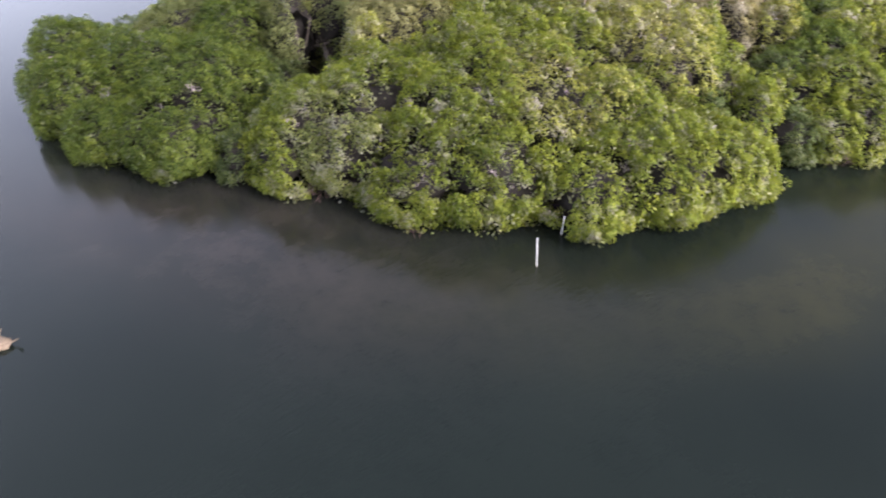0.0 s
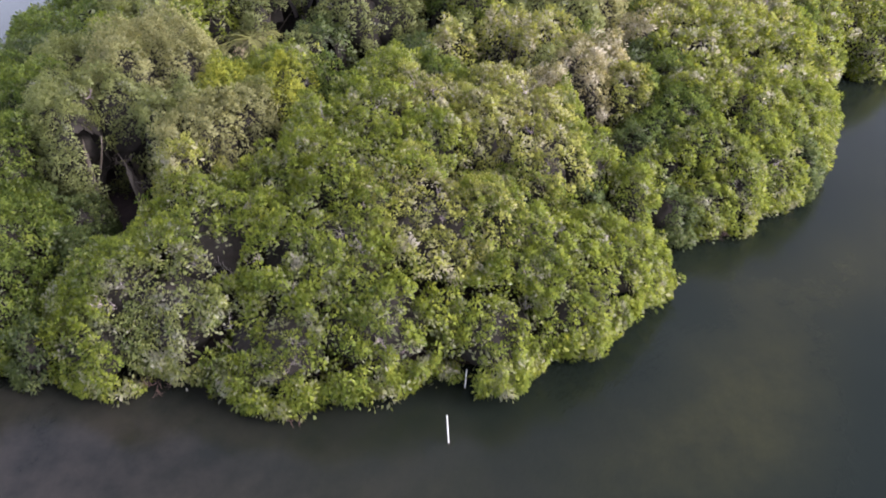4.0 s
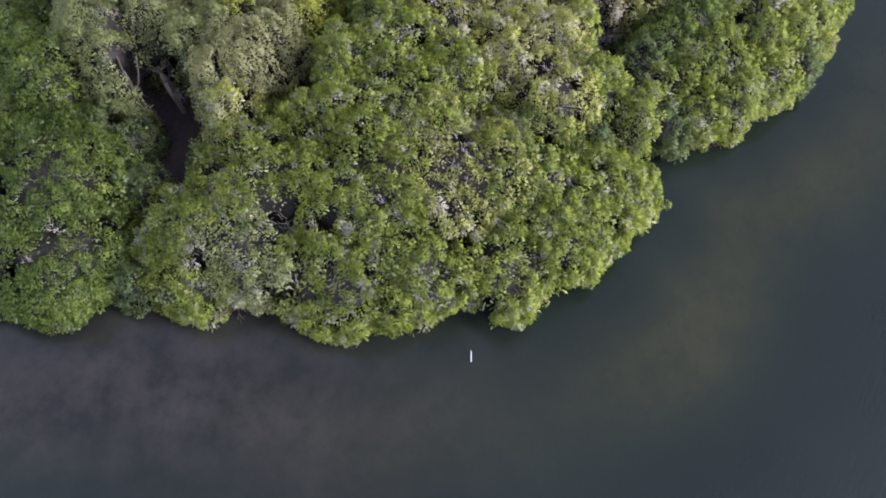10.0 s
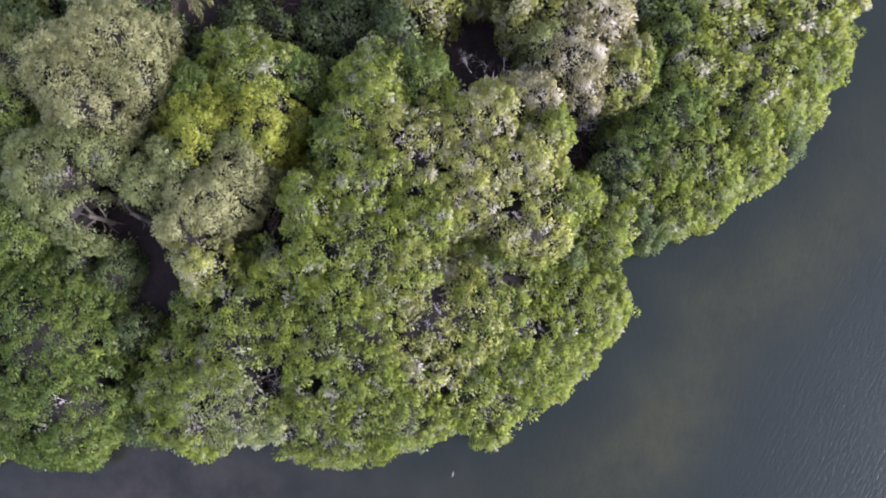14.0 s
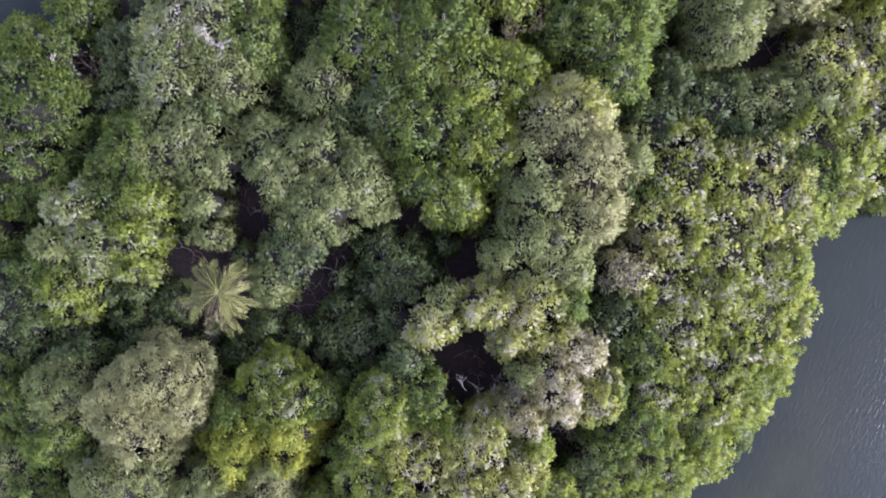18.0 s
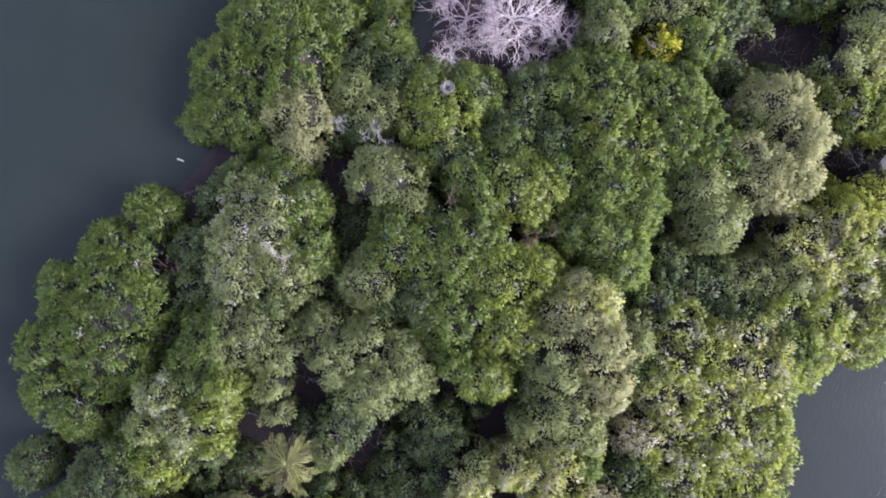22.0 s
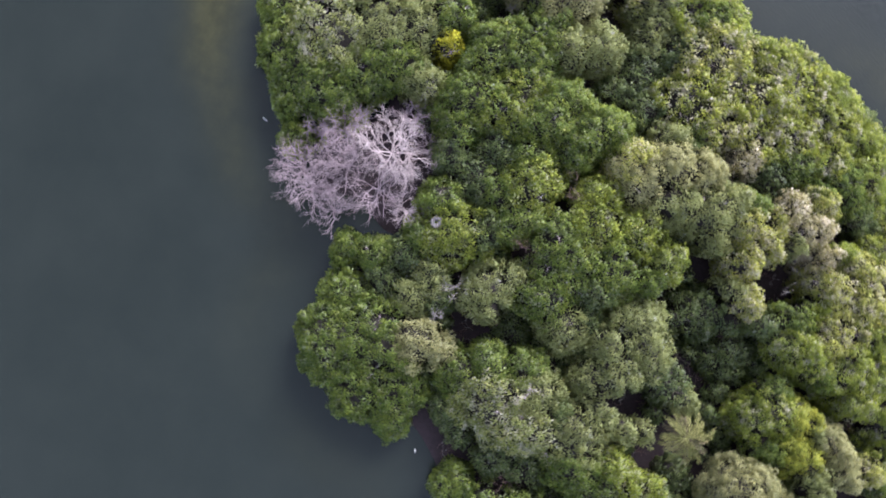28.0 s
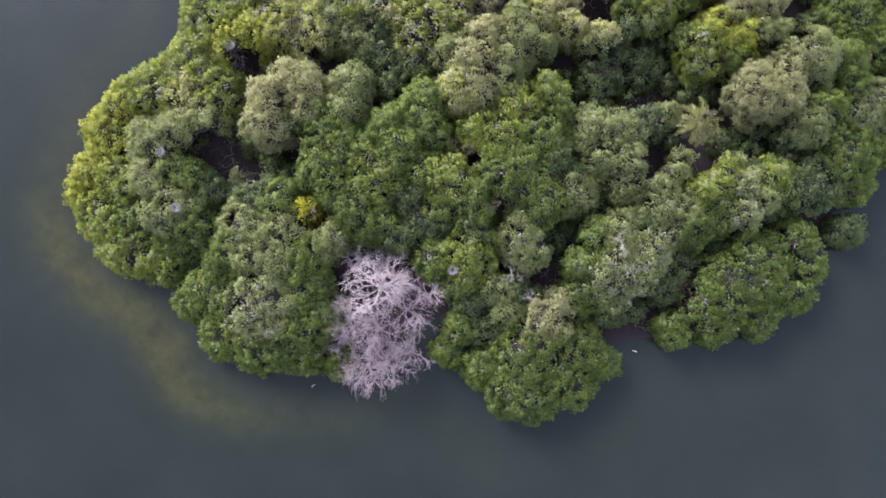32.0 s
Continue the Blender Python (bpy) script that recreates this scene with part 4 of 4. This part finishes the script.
post(1.10, -29.62, 1.38, -0.06, 0.05, 0.028, "white plastic marker post standing in open water")
post(1.57, -27.18, 0.95, 0.05, 0.03, 0.028, "white marker post standing under overhanging mangrove leaves")
post(-19.3, 15.6, 1.35, 0.05, -0.04, 0.055, "white marker post in shallow water beside a cove")
post(4.2, 35.4, 1.2, 0.03, 0.06, 0.055, "white marker post in water off the bare trees")


# ---- leafless trees ----
def bare_tree(x, y, height, reach, limbs, mat, seed, label, depth=4):
    rng = np.random.default_rng(seed)
    base = thing("bare_tree", x, y, 0.0, label, "tree", "leafless trees")
    top = np.array([rng.normal(0, 0.2), rng.normal(0, 0.2), height * 0.55])
    trunk = [np.array([0, 0, -0.3]) * (1 - s) + top * s + np.array([rng.normal(0, 0.06), rng.normal(0, 0.06), 0]) for s in np.linspace(0, 1, 5)]
    part("trunk", *tube(trunk, np.linspace(0.16, 0.11, 5), 8), mat, base, smooth=True)
    for q in range(limbs):
        w = 2 * math.pi * (q + rng.uniform(-0.25, 0.25)) / limbs
        lift = rng.uniform(0.2, 0.75) if q % 3 else 1.3
        pieces = []
        twig_set(rng, trunk[3 + q % 2], (math.cos(w), math.sin(w), lift), reach * rng.uniform(0.30, 0.38), 0.07 if depth > 4 else 0.05, depth, pieces, 5, 3, 0.7, 0.05)
        part("limb", *joined(pieces), mat, base)
    return base


bare_tree(3.9, 23.8, 6.2, 4.4, 11, BLEACHED, 1, "bleached leafless tree with a spreading net of branches", 5)
bare_tree(0.8, 24.4, 5.2, 4.4, 10, PINK_TWIG, 2, "pinkish grey leafless tree leaning over the shore", 4)
bare_tree(1.8, 27.6, 4.8, 4.4, 10, PINK_TWIG, 3, "pinkish grey leafless tree at the water's edge", 4)
bare_tree(4.8, 28.0, 4.6, 3.6, 12, PINK_TWIG, 4, "pinkish grey leafless tree beside green crowns", 4)
bare_tree(-0.2, 21.8, 4.6, 2.6, 8, BLEACHED, 5, "small bleached tree with crooked twigs", 4)
bare_tree(5.2, 20.8, 3.4, 2.2, 7, PINK_TWIG, 6, "small leafless tree over brown mud", 4)
bare_tree(-0.4, 29.6, 3.6, 3.6, 13, PINK_TWIG, 7, "low leafless tree spreading over the water", 4)
bare_tree(1.2, 31.0, 3.4, 3.4, 13, PINK_TWIG, 8, "low purplish leafless tree hanging over the shallows", 4)
bare_tree(4.2, 30.2, 3.4, 2.6, 9, PINK_TWIG, 11, "low leafless tree hanging over the shallows", 4)
bare_tree(-1.7, 27.2, 4.0, 2.6, 9, PINK_TWIG, 12, "leafless tree leaning beside a green crown", 4)
bare_tree(6.9, 23.6, 4.6, 2.6, 9, PINK_TWIG, 13, "leafless tree beside a grey-green crown", 4)
bare_tree(-14.2, -17.0, 4.4, 1.5, 2, BARK, 9, "grey leaning trunk in a dark gap between crowns", 3)
bare_tree(-14.6, -16.0, 4.0, 1.3, 2, BARK, 10, "thin grey stem in a dark gap between crowns", 3)


def dead_shrub(x, y, z, reach, mat, seed, label, thick=0.02):
    """Crooked leafless stems of uneven length, leaning every way."""
    rng = np.random.default_rng(seed)
    base = thing("dead_shrub", x, y, z, label, "shrub", "dead shrubs")
    for q in range(int(rng.integers(6, 10))):
        w = rng.uniform(0, 2 * math.pi)
        root = (rng.normal(0, reach * 0.22), rng.normal(0, reach * 0.22), rng.uniform(-0.25, 0.05))
        pieces = []
        twig_set(rng, root, (math.cos(w), math.sin(w), rng.uniform(0.1, 1.0)), reach * rng.uniform(0.22, 0.5), thick * rng.uniform(0.6, 1.1), 3, pieces, 4, int(rng.integers(2, 4)), 0.7, 0.0)
        part("stem", *joined(pieces), mat, base)


dead_shrub(-18.5, 13.0, 0.3, 1.1, RED_ROOT, 20, "purplish dead shrub at the waterline of a cove")
dead_shrub(-5.3, 15.9, 4.5, 1.5, GREY_TWIG, 21, "grey crooked branches between two crowns", 0.024)
dead_shrub(-7.6, 17.3, 4.8, 1.2, GREY_TWIG, 62, "grey curved branches beside a tan crown", 0.024)
dead_shrub(10.0, 22.6, 4.2, 1.2, GREY_TWIG, 22, "grey leafless shrub beside a yellow tree")
dead_shrub(17.9, 17.6, 3.2, 1.2, GREY_TWIG, 23, "dark leafless shrub in a clearing")
dead_shrub(20.1, 22.6, 2.8, 1.2, GREY_TWIG, 24, "leafless shrub in the dark clearing")
dead_shrub(26.8, 13.5, 3.0, 1.4, GREY_TWIG, 25, "leafless branches in a canopy gap")
dead_shrub(3.1, -10.8, 3.6, 1.5, GREY_TWIG, 26, "bare fallen branches in a canopy hole")
dead_shrub(-11.5, 8.7, 5.5, 1.3, BLEACHED, 27, "bleached broken branches in a treetop")
dead_shrub(-4.6, -28.75, 0.2, 0.8, RED_ROOT, 28, "reddish dead roots at the shoreline")
dead_shrub(13.0, -17.3, 0.2, 0.9, RED_ROOT, 29, "brown dead roots under an overhanging crown")
dead_shrub(-9.5, -27.8, 0.3, 0.8, RED_ROOT, 30, "brown dead twigs at the water line")
dead_shrub(-7.4, -17.4, 2.9, 0.9, RED_ROOT, 31, "bare twigs in a canopy hole")
dead_shrub(-7.3, -24.7, 2.8, 0.9, GREY_TWIG, 32, "bare twigs in a small canopy gap")
dead_shrub(7.7, -12.4, 2.2, 1.2, GREY_TWIG, 33, "bent bare branch in the gap between crowns")
dead_shrub(-10.5, 21.6, 4.0, 0.7, PINK_TWIG, 34, "white lime-covered twigs on a mangrove top")
dead_shrub(4.6, 9.3, 5.7, 1.6, RED_ROOT, 35, "reddish bare twigs on a treetop")
dead_shrub(-0.9, 11.5, 5.4, 1.3, RED_ROOT, 38, "brown bare twigs in a canopy gap")
dead_shrub(-19.5, 8.2, 2.6, 1.5, RED_ROOT, 36, "brown bare twigs in a small gap")
dead_shrub(17.8, 17.4, 3.5, 1.2, GREY_TWIG, 37, "grey bare branches over dark mud")
dead_shrub(12.9, 21.9, 4.4, 0.8, PINK_TWIG, 61, "bare pinkish twigs in a yellow-leaved crown")


# ---- fallen wood in the gaps of the canopy ----
def fallen_branches(x, y, reach, seed):
    rng = np.random.default_rng(seed)
    base = thing("fallen_branches", x, y, 0.15, "tangle of brown fallen branches on dark mud", "dead wood", "fallen wood")
    for q in range(6):
        w = rng.uniform(0, 2 * np.pi)
        a = rng.uniform(0, 2 * np.pi)
        spot = (reach * 0.6 * math.cos(a), reach * 0.6 * math.sin(a), rng.uniform(0.05, 0.5))
        pieces = []
        twig_set(rng, spot, (math.cos(w), math.sin(w), rng.uniform(-0.1, 0.5)), rng.uniform(0.4, 0.7), 0.03, 3, pieces, 3, 2, 0.7, 0.05)
        part("stem", *joined(pieces), RED_ROOT if q % 3 else GREY_TWIG, base)


for k, (hx, hy, hr) in enumerate(HOLES):
    if 0.55 < hr < 2.6 and hy > -14:
        fallen_branches(hx, hy, hr + 0.5, 400 + k)

for k, (fx, fy) in enumerate(((2.6, 25.4), (5.6, 25.4), (4.6, 22.2), (1.6, 22.4), (3.0, 28.4), (6.8, 22.6))):
    fallen_branches(fx, fy, 1.9, 480 + k)


# ---- the palm ----
def palm(x, y, height, reach):
    rng = np.random.default_rng(77)
    base = thing("palm_tree", x, y, 0.0, "fan-shaped palm with yellowed green fronds in a clearing", "palm")
    trunk = [np.array([0.15 * math.sin(2 * s), 0.1 * s, -0.2 + (height + 0.2) * s]) for s in np.linspace(0, 1, 9)]
    part("trunk", *tube(trunk, np.array([0.2, 0.17, 0.16, 0.15, 0.15, 0.14, 0.14, 0.15, 0.16]), 10), BARK, base, smooth=True)
    for q in range(26):
        w = q * 2.4 + rng.uniform(-0.4, 0.4)
        lift = 1.25 - 1.5 * (q / 30) + rng.uniform(-0.25, 0.25)
        long = reach * rng.uniform(0.6, 1.15)
        d = np.array([math.cos(w), math.sin(w), 0])
        side = np.array([-math.sin(w), math.cos(w), 0])
        s = np.linspace(0, 1, 13)
        spine = trunk[-1] + d * (long * s * (1 - 0.12 * s))[:, None] + np.array([0, 0, 1]) * (long * (0.55 * lift * s - 0.62 * s * s))[:, None]
        v, f = tube(spine, np.linspace(0.03, 0.008, 13), 4)
        pieces = [(v, f)]
        for i in range(2, 13):
            for sign in (-1, 1):
                ln = (0.42 * math.sin(0.35 + 2.5 * s[i]) + 0.1) * rng.uniform(0.85, 1.1)
                way = side * sign * 0.62 + d * 0.8 + np.array([0, 0, -0.4 + rng.normal(0, 0.3)])
                for step in (0, 0.5):
                    root = spine[i] * (1 - step) + spine[i - 1] * step
                    tip = root + way * ln + np.array([0, 0, -0.12 * ln])
                    wide = d * 0.028 - np.array([0, 0, 0.02])
                    mid = (root + tip) / 2
                    pieces.append((np.array([root, mid + wide, tip, mid - wide]), np.array([[0, 1, 2, 3]])))
        part("frond", *joined(pieces), FROND_DRY if q > 19 else FROND, base, "dry brown frond" if q > 19 else "")


palm(-11.8, -4.9, 4.2, 2.6)


# ---- nests ----
def nest(x, y, z, radius, seed):
    rng = np.random.default_rng(seed)
    base = thing("nest", x, y, z, "round stick nest whitened by droppings in a treetop", "nest", "stick nests")
    pieces = []
    for _ in range(70):
        w = rng.uniform(0, 2 * np.pi)
        r = radius * rng.uniform(0.62, 1.0)
        c = np.array([r * math.cos(w), r * math.sin(w), rng.uniform(-0.12, 0.1)])
        t = np.array([-math.sin(w), math.cos(w), 0]) + rng.normal(0, 0.35, 3)
        half = t / np.linalg.norm(t) * radius * rng.uniform(0.35, 0.6)
        pieces.append(tube([c - half, c + rng.normal(0, 0.02, 3), c + half], [0.012, 0.015, 0.009], 4))
    part("stick_ring", *joined(pieces), NEST, base)
    a = np.linspace(0, 2 * np.pi, 16, endpoint=False)
    cup = [(radius * q * math.cos(w), radius * q * math.sin(w), h + 0.02 * math.sin(5 * w + q)) for q, h in ((0.95, -0.03), (0.6, -0.05), (0.25, -0.1)) for w in a]
    part("lining", cup, [(i * 16 + j, i * 16 + (j + 1) % 16, (i + 1) * 16 + (j + 1) % 16, (i + 1) * 16 + j) for i in range(2) for j in range(16)] + [(32 + j, 32 + (j + 1) % 16, 32 + (j + 2) % 16, 32 + (j + 3) % 16) for j in range(0, 14, 2)], LIME, base, "pale lime-splashed lining")


nest(-0.6, 19.0, 5.3, 0.42, 31)
nest(27.6, 13.4, 4.9, 0.45, 32)
nest(26.6, 24.8, 6.3, 0.4, 33)
nest(22.7, 28.1, 6.2, 0.4, 34)


# ---- floating wood ----
def driftwood(x, y):
    rng = np.random.default_rng(9)
    base = thing("driftwood", x, y, 0.0, "pale tan driftwood stump floating in the water", "driftwood")
    bm = bmesh.new()
    bmesh.ops.create_icosphere(bm, subdivisions=3, radius=1.0)
    for v in bm.verts:
        q = v.co.copy()
        v.co = Vector((q.x * 0.42, q.y * 0.3, q.z * 0.24)) * (1 + 0.28 * noise.noise(q * 2.1) + 0.12 * noise.noise(q * 6.0))
    me = bpy.data.meshes.new("stump")
    bm.to_mesh(me)
    bm.free()
    me.materials.append(ROCK)
    ob = new("stump", me)
    ob.parent, ob.location = base, (0, 0, 0.08)
    pieces = []
    for w in (0.4, 2.2, 3.9):
        twig_set(rng, (0.25 * math.cos(w), 0.2 * math.sin(w), 0.1), (math.cos(w), math.sin(w), 0.5), 0.3, 0.05, 1, pieces, 5, 2)
    part("root_stub", *joined(pieces), ROCK, base)


driftwood(-15.8, -39.9)
